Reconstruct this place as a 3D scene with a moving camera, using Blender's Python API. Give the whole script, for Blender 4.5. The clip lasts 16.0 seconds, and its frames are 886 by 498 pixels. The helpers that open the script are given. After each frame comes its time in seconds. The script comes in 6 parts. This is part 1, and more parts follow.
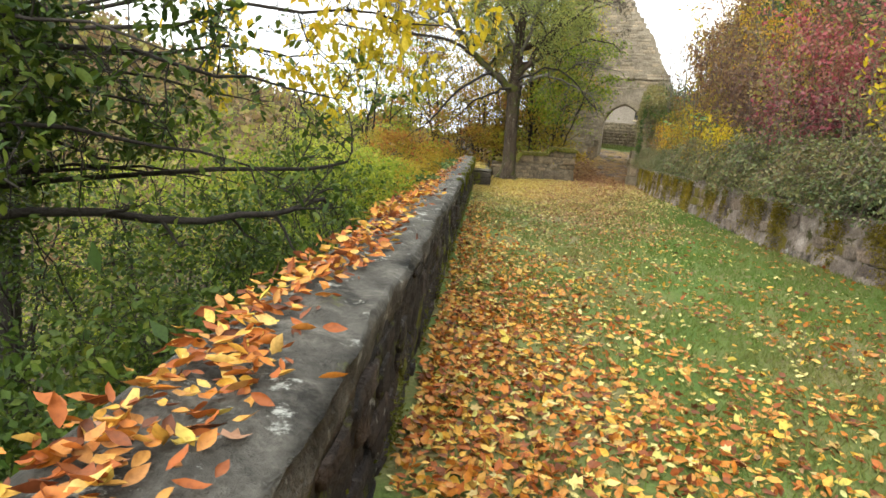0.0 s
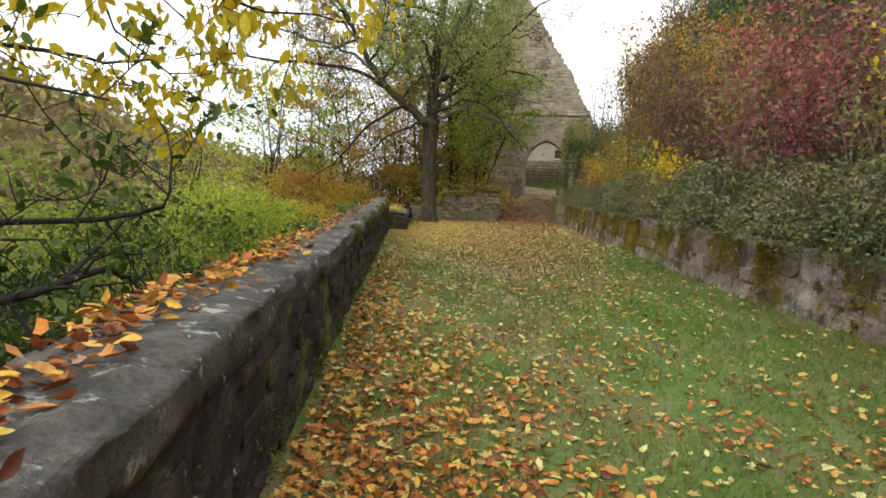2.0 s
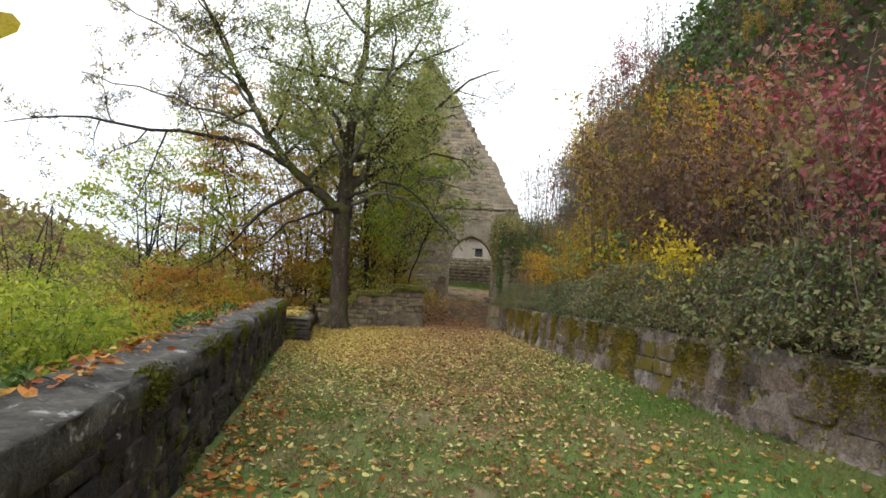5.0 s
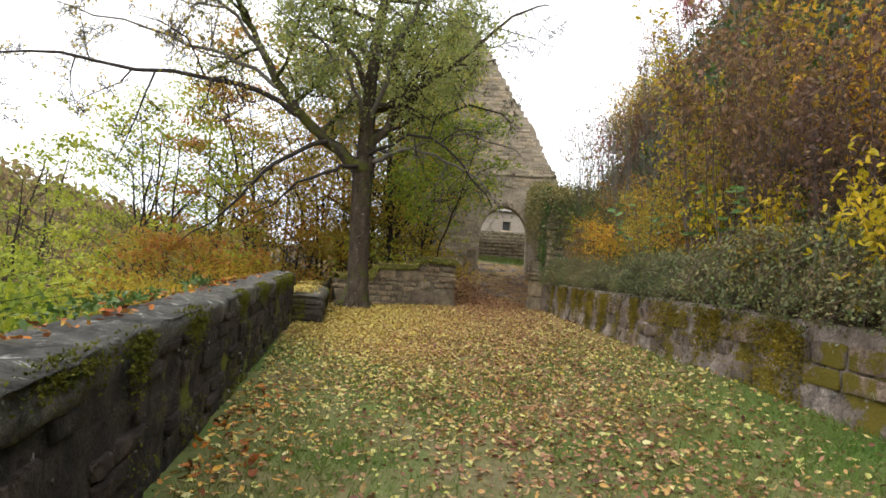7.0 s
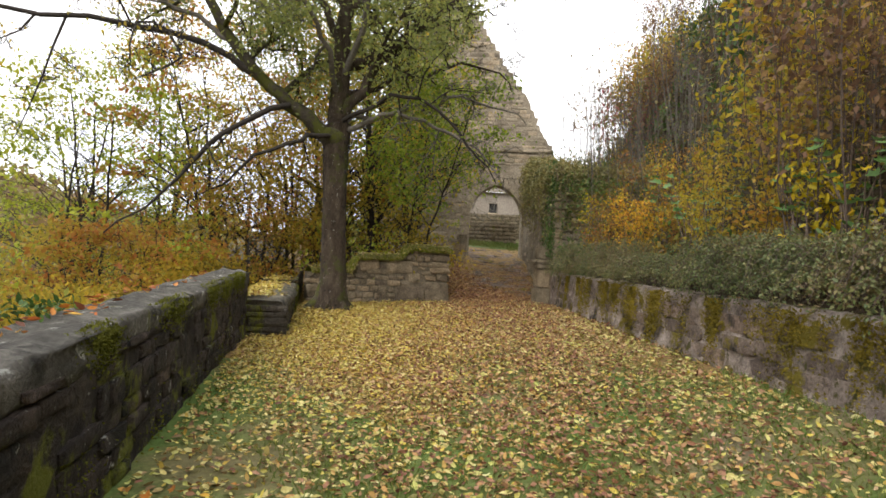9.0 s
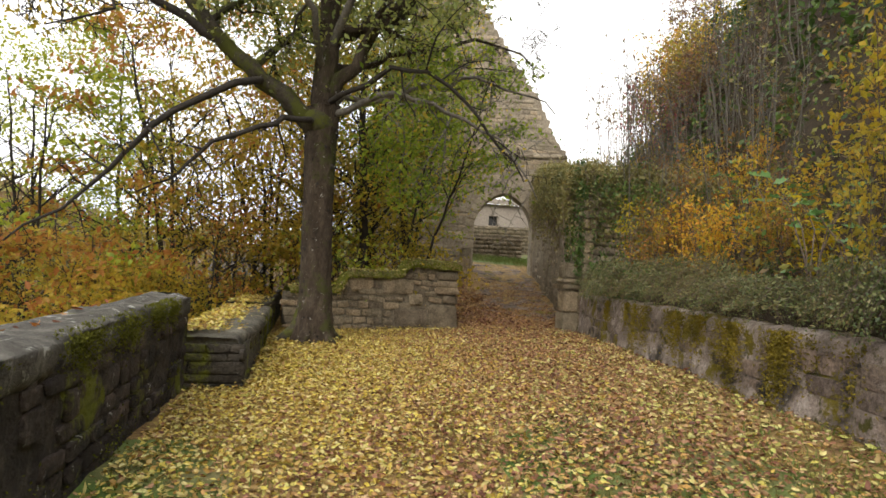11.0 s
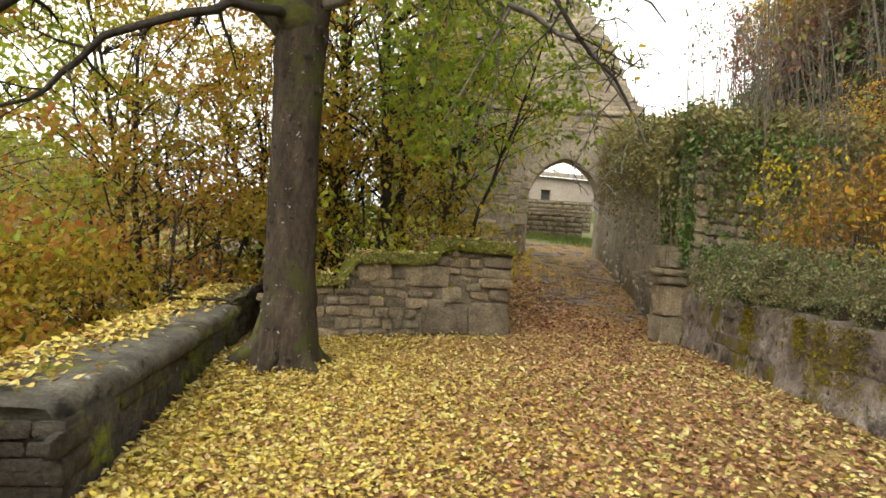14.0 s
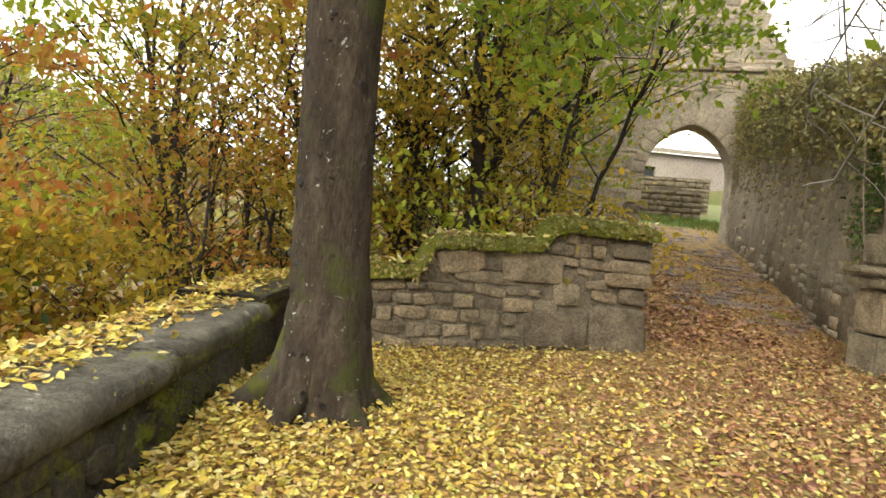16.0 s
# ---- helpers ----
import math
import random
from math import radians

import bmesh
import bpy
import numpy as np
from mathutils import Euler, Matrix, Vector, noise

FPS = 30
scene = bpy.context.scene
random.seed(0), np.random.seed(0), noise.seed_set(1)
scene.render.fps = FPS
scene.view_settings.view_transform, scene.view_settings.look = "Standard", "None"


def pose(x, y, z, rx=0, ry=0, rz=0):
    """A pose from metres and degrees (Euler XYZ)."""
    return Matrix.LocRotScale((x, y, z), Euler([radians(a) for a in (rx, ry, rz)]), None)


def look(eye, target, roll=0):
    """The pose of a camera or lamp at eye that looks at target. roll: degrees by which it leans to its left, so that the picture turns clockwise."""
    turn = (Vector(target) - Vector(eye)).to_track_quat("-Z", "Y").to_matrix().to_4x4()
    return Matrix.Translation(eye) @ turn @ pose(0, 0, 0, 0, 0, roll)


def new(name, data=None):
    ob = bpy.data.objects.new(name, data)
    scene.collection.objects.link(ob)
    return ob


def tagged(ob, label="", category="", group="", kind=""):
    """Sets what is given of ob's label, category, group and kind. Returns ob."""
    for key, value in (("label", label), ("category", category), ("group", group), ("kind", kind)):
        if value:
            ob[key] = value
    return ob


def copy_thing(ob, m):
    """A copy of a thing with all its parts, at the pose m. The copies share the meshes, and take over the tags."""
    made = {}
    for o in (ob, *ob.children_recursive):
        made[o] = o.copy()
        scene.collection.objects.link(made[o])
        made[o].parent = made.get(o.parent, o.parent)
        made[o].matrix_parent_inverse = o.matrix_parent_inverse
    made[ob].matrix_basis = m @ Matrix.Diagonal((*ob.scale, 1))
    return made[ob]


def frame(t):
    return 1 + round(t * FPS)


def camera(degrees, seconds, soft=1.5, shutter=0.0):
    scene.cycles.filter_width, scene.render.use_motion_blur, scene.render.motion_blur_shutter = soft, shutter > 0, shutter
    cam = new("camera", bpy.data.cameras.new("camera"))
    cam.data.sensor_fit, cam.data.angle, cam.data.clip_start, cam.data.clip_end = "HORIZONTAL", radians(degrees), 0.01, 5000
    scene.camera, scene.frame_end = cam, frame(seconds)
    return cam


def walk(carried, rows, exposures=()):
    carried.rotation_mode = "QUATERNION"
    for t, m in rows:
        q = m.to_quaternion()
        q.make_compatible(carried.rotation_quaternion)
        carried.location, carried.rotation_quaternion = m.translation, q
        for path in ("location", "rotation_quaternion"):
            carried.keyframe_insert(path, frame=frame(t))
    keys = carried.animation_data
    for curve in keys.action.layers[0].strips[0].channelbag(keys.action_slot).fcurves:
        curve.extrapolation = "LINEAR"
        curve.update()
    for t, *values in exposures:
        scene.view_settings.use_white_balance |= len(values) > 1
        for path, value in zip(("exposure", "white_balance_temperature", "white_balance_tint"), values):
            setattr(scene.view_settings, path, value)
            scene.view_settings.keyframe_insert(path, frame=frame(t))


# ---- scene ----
cam = camera(71.4, 16.0, soft=1.6)
METRES, EYE, TILT, LEAN, TURN = 20.0, 1.46, -11.5, 0.0, 0.0
ROWS = [
    (0.0, 0.0, 0.0, 0.0, -0.19, 2.31, -4.78),
    (0.5, 0.0061, 0.0289, 0.0045, -4.97, 6.86, -3.32),
    (1.0, 0.0082, 0.0594, 0.0091, -4.8, 6.93, -2.31),
    (1.5, 0.0132, 0.0895, 0.0151, -10.88, 5.31, -0.52),
    (2.0, 0.0195, 0.1206, 0.0223, -6.76, 6.59, -2.03),
    (2.5, 0.024, 0.1505, 0.0301, -20.49, 16.62, -5.76),
    (3.0, 0.0307, 0.1797, 0.0365, -17.67, 15.81, -3.86),
    (3.5, 0.0329, 0.2096, 0.0417, -16.36, 16.25, -0.12),
    (4.0, 0.0349, 0.2391, 0.0486, -14.22, 17.76, -0.13),
    (6.5, 0.0509, 0.3963, 0.0788, -14.82, 12.76, -0.87),
    (7.0, 0.054, 0.4293, 0.0857, -12.7, 13.67, -1.43),
    (7.5, 0.0584, 0.4602, 0.0929, -14.53, 12.26, -0.28),
    (8.0, 0.0614, 0.4924, 0.1017, -10.19, 13.14, -0.11),
    (8.5, 0.0638, 0.5233, 0.1099, -14.31, 13.4, -0.1),
    (9.0, 0.0693, 0.5555, 0.1182, -14.12, 12.21, 0.19),
    (9.5, 0.0709, 0.5894, 0.1253, -11.99, 12.5, -1.13),
    (12.0, 0.1038, 0.7363, 0.1608, -16.9, 13.88, 0.16),
    (12.5, 0.1134, 0.7649, 0.1669, -14.9, 13.84, -3.4),
    (13.0, 0.1181, 0.795, 0.1727, -12.03, 11.75, -4.06),
    (13.5, 0.1244, 0.8217, 0.18, -13.92, 11.48, -1.99),
    (14.0, 0.1289, 0.8503, 0.1884, -10.86, 11.21, -1.9),
    (14.5, 0.1297, 0.879, 0.1963, -10.72, 11.28, -1.24),
    (15.0, 0.1345, 0.9079, 0.2015, -8.1, 13.62, -1.9),
    (15.5, 0.1367, 0.9365, 0.2055, -7.84, 9.51, -4.17),
    (16.0, 0.1362, 0.9635, 0.2114, -3.26, 8.77, -4.71),
]
walk(cam, [(t, pose(0, 0, EYE, TILT, LEAN, TURN) @ pose(METRES * x, METRES * y, METRES * z, 90 + pitch, roll, yaw)) for t, x, y, z, yaw, pitch, roll in ROWS],
     exposures=[(0.0, 1.5, 6600, 4), (0.5, 1.5, 6600, 4), (1.0, 1.2, 6550, 5), (2.0, 0.97, 6500, 6), (2.5, 0.8, 6400, 7), (3.0, 0.52, 6300, 8), (4.0, 0.62, 6250, 8), (6.5, 1.04, 6450, 9), (9.0, 1.05, 6650, 10), (12.0, 1.04, 6950, 9), (13.0, 1.25, 7050, 8), (14.5, 1.6, 7000, 6), (16.0, 1.82, 6950, 6)])

# ---- light ----
world = bpy.data.worlds.new("world")
scene.world = world
world.use_nodes = True
wn, wl = world.node_tree.nodes, world.node_tree.links
wn.clear()
SUN_AZ, SUN_EL = 150.0, 42.0
sky = wn.new("ShaderNodeTexSky")
sky.sky_type, sky.sun_disc = 'NISHITA', False
sky.sun_elevation, sky.sun_rotation = radians(SUN_EL), radians(SUN_AZ)
sky.air_density, sky.dust_density, sky.ozone_density = 1.0, 4.0, 1.0
coord = wn.new("ShaderNodeTexCoord")
cloud = wn.new("ShaderNodeTexNoise")
cloud.inputs["Scale"].default_value, cloud.inputs["Detail"].default_value = 2.2, 5.0
ramp = wn.new("ShaderNodeValToRGB")
ramp.color_ramp.elements[0].position, ramp.color_ramp.elements[1].position = 0.35, 0.62
ramp.color_ramp.elements[0].color = (8.6, 9.2, 10.2, 1)
ramp.color_ramp.elements[1].color = (12.0, 11.9, 11.8, 1)
mixw = wn.new("ShaderNodeMix")
mixw.data_type = 'RGBA'
mixw.inputs[0].default_value = 0.88
back = wn.new("ShaderNodeBackground")
back.inputs["Strength"].default_value = 0.1
out = wn.new("ShaderNodeOutputWorld")
wl.new(coord.outputs["Generated"], cloud.inputs["Vector"])
wl.new(cloud.outputs["Fac"], ramp.inputs["Fac"])
wl.new(sky.outputs[0], mixw.inputs[6])
wl.new(ramp.outputs[0], mixw.inputs[7])
wl.new(mixw.outputs[2], back.inputs["Color"])
wl.new(back.outputs[0], out.inputs["Surface"])
sun = new("sun", bpy.data.lights.new("sun", 'SUN'))
sun.data.energy, sun.data.angle, sun.data.color = 0.9, radians(25), (1.0, 0.96, 0.9)
# the sun stands behind the walker's left shoulder, behind cloud
sun.matrix_world = look((-20, -25, 30), (3, 12, 0))

# ---- materials ----
rng = np.random.default_rng(7)


def rgb(c):
    return (c[0], c[1], c[2], 1.0)


def ramp_node(nt, cols, lo=0.0, hi=1.0, constant=False):
    r = nt.nodes.new("ShaderNodeValToRGB")
    e = r.color_ramp.elements
    while len(e) < len(cols):
        e.new(0.5)
    for i, c in enumerate(cols):
        e[i].position = lo + (hi - lo) * i / max(1, len(cols) - 1)
        e[i].color = rgb(c)
    if constant:
        r.color_ramp.interpolation = 'CONSTANT'
    return r


def start_mat(name):
    m = bpy.data.materials.new(name)
    m.use_nodes = True
    nt = m.node_tree
    return m, nt, nt.nodes["Principled BSDF"], nt.nodes["Material Output"]


def noise_node(nt, scale, detail=6.0, rough=0.6, stretch=None):
    geo = nt.nodes.new("ShaderNodeNewGeometry")
    n = nt.nodes.new("ShaderNodeTexNoise")
    n.inputs["Scale"].default_value = scale
    n.inputs["Detail"].default_value = detail
    n.inputs["Roughness"].default_value = rough
    if stretch:
        mp = nt.nodes.new("ShaderNodeMapping")
        mp.inputs["Scale"].default_value = stretch
        nt.links.new(geo.outputs["Position"], mp.inputs["Vector"])
        nt.links.new(mp.outputs[0], n.inputs["Vector"])
    else:
        nt.links.new(geo.outputs["Position"], n.inputs["Vector"])
    return n


def mix_rgb(nt, fac, a, b, mode='MIX'):
    m = nt.nodes.new("ShaderNodeMix")
    m.data_type, m.blend_type = 'RGBA', mode
    for sock, v in ((m.inputs[0], fac), (m.inputs[6], a), (m.inputs[7], b)):
        if isinstance(v, (int, float)):
            sock.default_value = v
        elif isinstance(v, tuple):
            sock.default_value = rgb(v)
        else:
            nt.links.new(v, sock)
    return m.outputs[2]


def rough_mat(name, cols, scale, rough=0.9, bump=0.4, fine=45.0, vary=None, patches=(), stretch=None, depth=0.02):
    """Mineral or bark: two scales of noise, a random tone per piece, patches of growth with shapes of their own."""
    m, nt, bsdf, _ = start_mat(name)
    n1 = noise_node(nt, scale, 8.0, 0.65, stretch)
    col = ramp_node(nt, cols, 0.28, 0.72)
    nt.links.new(n1.outputs["Fac"], col.inputs["Fac"])
    c = col.outputs[0]
    n2 = noise_node(nt, fine, 5.0, 0.7, stretch)
    grain = ramp_node(nt, [(0.5, 0.5, 0.5), (1.32, 1.32, 1.32)], 0.32, 0.68)
    nt.links.new(n2.outputs["Fac"], grain.inputs["Fac"])
    c = mix_rgb(nt, 0.8, c, grain.outputs[0], 'MULTIPLY')
    if vary:
        if vary == "object":
            info = nt.nodes.new("ShaderNodeObjectInfo")
            r = info.outputs["Random"]
        else:
            info = nt.nodes.new("ShaderNodeNewGeometry")
            r = info.outputs["Random Per Island"]
        tone = ramp_node(nt, [(0.62, 0.6, 0.6), (0.95, 0.95, 0.92), (1.25, 1.16, 1.05)])
        nt.links.new(r, tone.inputs["Fac"])
        c = mix_rgb(nt, 1.0, c, tone.outputs[0], 'MULTIPLY')
    for pcol, pscale, lo, hi in patches:
        n3 = noise_node(nt, pscale, 7.0, 0.7)
        mask = ramp_node(nt, [(0, 0, 0), (1, 1, 1)], lo, hi)
        nt.links.new(n3.outputs["Fac"], mask.inputs["Fac"])
        sep = nt.nodes.new("ShaderNodeSeparateColor")
        nt.links.new(mask.outputs[0], sep.inputs[0])
        c = mix_rgb(nt, sep.outputs[0], c, pcol)
    nt.links.new(c, bsdf.inputs["Base Color"])
    bsdf.inputs["Roughness"].default_value = rough
    bsdf.inputs["Specular IOR Level"].default_value = 0.25
    add = nt.nodes.new("ShaderNodeMath")
    add.operation = 'ADD'
    nt.links.new(n1.outputs["Fac"], add.inputs[0])
    nt.links.new(n2.outputs["Fac"], add.inputs[1])
    b = nt.nodes.new("ShaderNodeBump")
    b.inputs["Strength"].default_value, b.inputs["Distance"].default_value = bump, depth
    nt.links.new(add.outputs[0], b.inputs["Height"])
    nt.links.new(b.outputs[0], bsdf.inputs["Normal"])
    return m


def leaf_mat(name, cols, transl=0.35, rough=0.55, big=0.5, big_scale=0.8, own_tone=False):
    """Leaves: a tone per leaf, slow drift over the crown, light that passes through."""
    m, nt, bsdf, o = start_mat(name)
    geo = nt.nodes.new("ShaderNodeNewGeometry")
    n1 = noise_node(nt, big_scale, 3.0)
    mth = nt.nodes.new("ShaderNodeMath")
    mth.operation = 'MULTIPLY_ADD'
    mth.inputs[1].default_value = 1.0 - big
    sc = nt.nodes.new("ShaderNodeMath")
    sc.operation = 'MULTIPLY_ADD'
    sc.inputs[1].default_value, sc.inputs[2].default_value = big * 2.2, -0.6 * big
    nt.links.new(n1.outputs["Fac"], sc.inputs[0])
    nt.links.new(geo.outputs["Random Per Island"], mth.inputs[0])
    nt.links.new(sc.outputs[0], mth.inputs[2])
    r = ramp_node(nt, cols)
    nt.links.new(mth.outputs[0], r.inputs["Fac"])
    info = nt.nodes.new("ShaderNodeObjectInfo")
    own = ramp_node(nt, [(0.62, 0.66, 0.7), (1.0, 0.95, 0.9), (0.85, 1.0, 0.85), (1.3, 1.12, 0.95)])
    nt.links.new(info.outputs["Random"], own.inputs["Fac"])
    n2 = noise_node(nt, 60.0, 3.0)
    spot = ramp_node(nt, [(0.7, 0.66, 0.6), (1.1, 1.1, 1.1)], 0.35, 0.55)
    nt.links.new(n2.outputs["Fac"], spot.inputs["Fac"])
    c = mix_rgb(nt, 0.7, r.outputs[0], spot.outputs[0], 'MULTIPLY')
    if own_tone:
        c = mix_rgb(nt, 1.0, c, own.outputs[0], 'MULTIPLY')
    nt.links.new(c, bsdf.inputs["Base Color"])
    bsdf.inputs["Roughness"].default_value = rough
    bsdf.inputs["Specular IOR Level"].default_value = 0.3
    if transl:
        tr = nt.nodes.new("ShaderNodeBsdfTranslucent")
        nt.links.new(c, tr.inputs["Color"])
        mx = nt.nodes.new("ShaderNodeMixShader")
        mx.inputs[0].default_value = transl
        nt.links.new(bsdf.outputs[0], mx.inputs[1])
        nt.links.new(tr.outputs[0], mx.inputs[2])
        nt.links.new(mx.outputs[0], o.inputs["Surface"])
    return m


MOSS = (0.14, 0.15, 0.018)
OCHRE_MOSS = (0.145, 0.115, 0.015)
LICHEN = (0.42, 0.42, 0.38)
M = {
    "turf": rough_mat("turf", [(0.17, 0.135, 0.085), (0.15, 0.135, 0.055), (0.09, 0.14, 0.03), (0.055, 0.11, 0.02)], 0.8, 0.95, 0.6, 30),
    "litter": rough_mat("litter", [(0.022, 0.016, 0.01), (0.055, 0.038, 0.022), (0.04, 0.042, 0.018)], 0.9, 0.95, 0.7, 14),
    "path_soil": rough_mat("path_soil", [(0.09, 0.05, 0.025), (0.20, 0.12, 0.05), (0.32, 0.21, 0.08), (0.24, 0.14, 0.07)], 9.0, 0.9, 1.0, 32, None, [((0.40, 0.29, 0.08), 14.0, 0.56, 0.62)], depth=0.03),
    "woods": rough_mat("woods", [(0.035, 0.03, 0.018), (0.10, 0.07, 0.035), (0.13, 0.10, 0.035), (0.06, 0.07, 0.025)], 0.06, 0.95, 0.9, 0.6, depth=1.0),
    "dark_stone": rough_mat("dark_stone", [(0.012, 0.010, 0.009), (0.054, 0.042, 0.037), (0.16, 0.126, 0.109)], 6.0, 0.8, 1.0, 34, "object", [((0.014, 0.013, 0.012), 3.0, 0.53, 0.60), (MOSS, 1.6, 0.56, 0.63), (LICHEN, 9.0, 0.62, 0.67)], depth=0.04),
    "dark_mortar": rough_mat("dark_mortar", [(0.012, 0.011, 0.010), (0.045, 0.037, 0.031), (0.10, 0.08, 0.065)], 6.0, 0.95, 1.0, 30, None, [(MOSS, 1.6, 0.54, 0.61), (LICHEN, 10.0, 0.65, 0.70)], depth=0.04),
    "coping": rough_mat("coping", [(0.035, 0.032, 0.026), (0.105, 0.097, 0.082), (0.23, 0.212, 0.182)], 4.5, 0.75, 1.0, 40, None, [((0.024, 0.022, 0.018), 2.4, 0.55, 0.64), (MOSS, 1.7, 0.62, 0.69), (LICHEN, 8.0, 0.59, 0.65)], depth=0.03),
    "mossy_stone": rough_mat("mossy_stone", [(0.035, 0.03, 0.024), (0.10, 0.085, 0.066)], 6.0, 0.95, 1.0, 30, None, [(MOSS, 2.2, 0.54, 0.62), (LICHEN, 10.0, 0.68, 0.72)], depth=0.03),
    "slab": rough_mat("slab", [(0.06, 0.054, 0.042), (0.15, 0.137, 0.108), (0.26, 0.24, 0.195)], 4.0, 0.8, 1.0, 40, None, [((0.03, 0.026, 0.018), 2.4, 0.54, 0.62), (MOSS, 2.0, 0.56, 0.64), (LICHEN, 8.0, 0.63, 0.68)], depth=0.03),
    "brown_stone": rough_mat("brown_stone", [(0.09, 0.070, 0.060), (0.20, 0.155, 0.132), (0.34, 0.27, 0.228)], 4.0, 0.88, 1.0, 32, "object", [((0.03, 0.026, 0.022), 1.6, 0.54, 0.63), (OCHRE_MOSS, 1.5, 0.545, 0.585), (LICHEN, 6.0, 0.66, 0.70)]),
    "render_coat": rough_mat("render_coat", [(0.10, 0.075, 0.064), (0.25, 0.20, 0.17), (0.52, 0.44, 0.39)], 3.0, 0.92, 1.0, 28, None, [((0.045, 0.038, 0.032), 1.3, 0.56, 0.66), (OCHRE_MOSS, 1.9, 0.545, 0.575), ((0.06, 0.055, 0.012), 4.5, 0.56, 0.62), (LICHEN, 5.0, 0.64, 0.69)], depth=0.03),
    "grey_stone": rough_mat("grey_stone", [(0.11, 0.09, 0.062), (0.24, 0.197, 0.14), (0.35, 0.288, 0.205)], 5.0, 0.85, 1.0, 40, "object", [(MOSS, 1.9, 0.64, 0.72), (LICHEN, 8.0, 0.69, 0.73)]),
    "grey_mortar": rough_mat("grey_mortar", [(0.10, 0.084, 0.06), (0.23, 0.19, 0.137)], 7.0, 0.95, 1.0, 35, None, [(MOSS, 1.9, 0.62, 0.70), (LICHEN, 8.0, 0.67, 0.72)]),
    "ruin_stone": rough_mat("ruin_stone", [(0.20, 0.17, 0.128), (0.32, 0.272, 0.21), (0.43, 0.37, 0.285)], 1.6, 0.9, 1.0, 22, "island", [((0.16, 0.14, 0.09), 0.7, 0.6, 0.72)]),
    "ruin_mortar": rough_mat("ruin_mortar", [(0.16, 0.135, 0.10), (0.29, 0.245, 0.185), (0.38, 0.325, 0.25)], 1.8, 0.95, 1.0, 20, None, [((0.14, 0.13, 0.08), 0.7, 0.6, 0.72)]),
    "plaster": rough_mat("plaster", [(0.22, 0.185, 0.155), (0.30, 0.26, 0.22)], 0.6, 0.95, 0.3, 10),
    "dark_void": rough_mat("dark_void", [(0.03, 0.03, 0.03), (0.05, 0.05, 0.05)], 2.0, 0.6, 0.1, 20),
    "bark": rough_mat("bark", [(0.028, 0.020, 0.013), (0.065, 0.047, 0.032), (0.115, 0.09, 0.066)], 7.0, 0.9, 1.0, 34, None, [((0.012, 0.009, 0.007), 5.0, 0.60, 0.64), ((0.06, 0.064, 0.016), 1.8, 0.53, 0.62), (LICHEN, 17.0, 0.64, 0.665)], stretch=(1, 1, 0.35), depth=0.06),
    "mossy_bark": rough_mat("mossy_bark", [(0.035, 0.03, 0.022), (0.08, 0.066, 0.048)], 6.0, 0.9, 0.9, 30, None, [((0.075, 0.08, 0.014), 2.6, 0.46, 0.56), (LICHEN, 13.0, 0.66, 0.69)], depth=0.03),
    "dark_bark": rough_mat("dark_bark", [(0.022, 0.019, 0.016), (0.06, 0.05, 0.042)], 8.0, 0.9, 0.7, 40),
    "grey_bark": rough_mat("grey_bark", [(0.10, 0.09, 0.075), (0.2, 0.18, 0.155)], 7.0, 0.9, 0.6, 40),
    "stem": rough_mat("stem", [(0.13, 0.095, 0.075), (0.28, 0.215, 0.17)], 7.0, 0.9, 0.4, 40),
    "twig": rough_mat("twig", [(0.06, 0.044, 0.036), (0.17, 0.125, 0.10)], 7.0, 0.9, 0.4, 40),
    "ochre_moss": rough_mat("ochre_moss", [(0.08, 0.07, 0.012), (0.19, 0.145, 0.018), (0.30, 0.22, 0.025)], 3.0, 0.95, 0.9, 40),
    "moss": rough_mat("moss", [(0.07, 0.08, 0.01), (0.20, 0.20, 0.022)], 9.0, 0.95, 0.9, 50, depth=0.03),
    "leaf_orange": leaf_mat("leaf_orange", [(0.07, 0.024, 0.012), (0.18, 0.055, 0.02), (0.36, 0.10, 0.022), (0.54, 0.20, 0.028), (0.44, 0.20, 0.06), (0.64, 0.37, 0.05), (0.60, 0.42, 0.16)], 0.15, 0.5, 0.12, 1.2),
    "leaf_gold": leaf_mat("leaf_gold", [(0.14, 0.075, 0.025), (0.33, 0.19, 0.05), (0.46, 0.31, 0.07), (0.57, 0.45, 0.07), (0.44, 0.40, 0.11), (0.62, 0.52, 0.13), (0.60, 0.51, 0.24), (0.38, 0.24, 0.07), (0.52, 0.39, 0.08)], 0.15, 0.5, 0.12, 0.9),
    "leaf_brown": leaf_mat("leaf_brown", [(0.06, 0.026, 0.02), (0.15, 0.06, 0.035), (0.26, 0.11, 0.06), (0.36, 0.20, 0.12), (0.45, 0.26, 0.07), (0.50, 0.36, 0.24)], 0.1, 0.55, 0.12, 0.9),
    "leaf_pale": leaf_mat("leaf_pale", [(0.10, 0.055, 0.03), (0.30, 0.18, 0.08), (0.42, 0.36, 0.12), (0.58, 0.50, 0.20), (0.40, 0.42, 0.10), (0.66, 0.58, 0.34)], 0.12, 0.5, 0.12, 0.9),
    "grass": leaf_mat("grass", [(0.20, 0.17, 0.06), (0.165, 0.175, 0.05), (0.12, 0.185, 0.035), (0.07, 0.165, 0.02)], 0.3, 0.6, 0.75, 0.45),
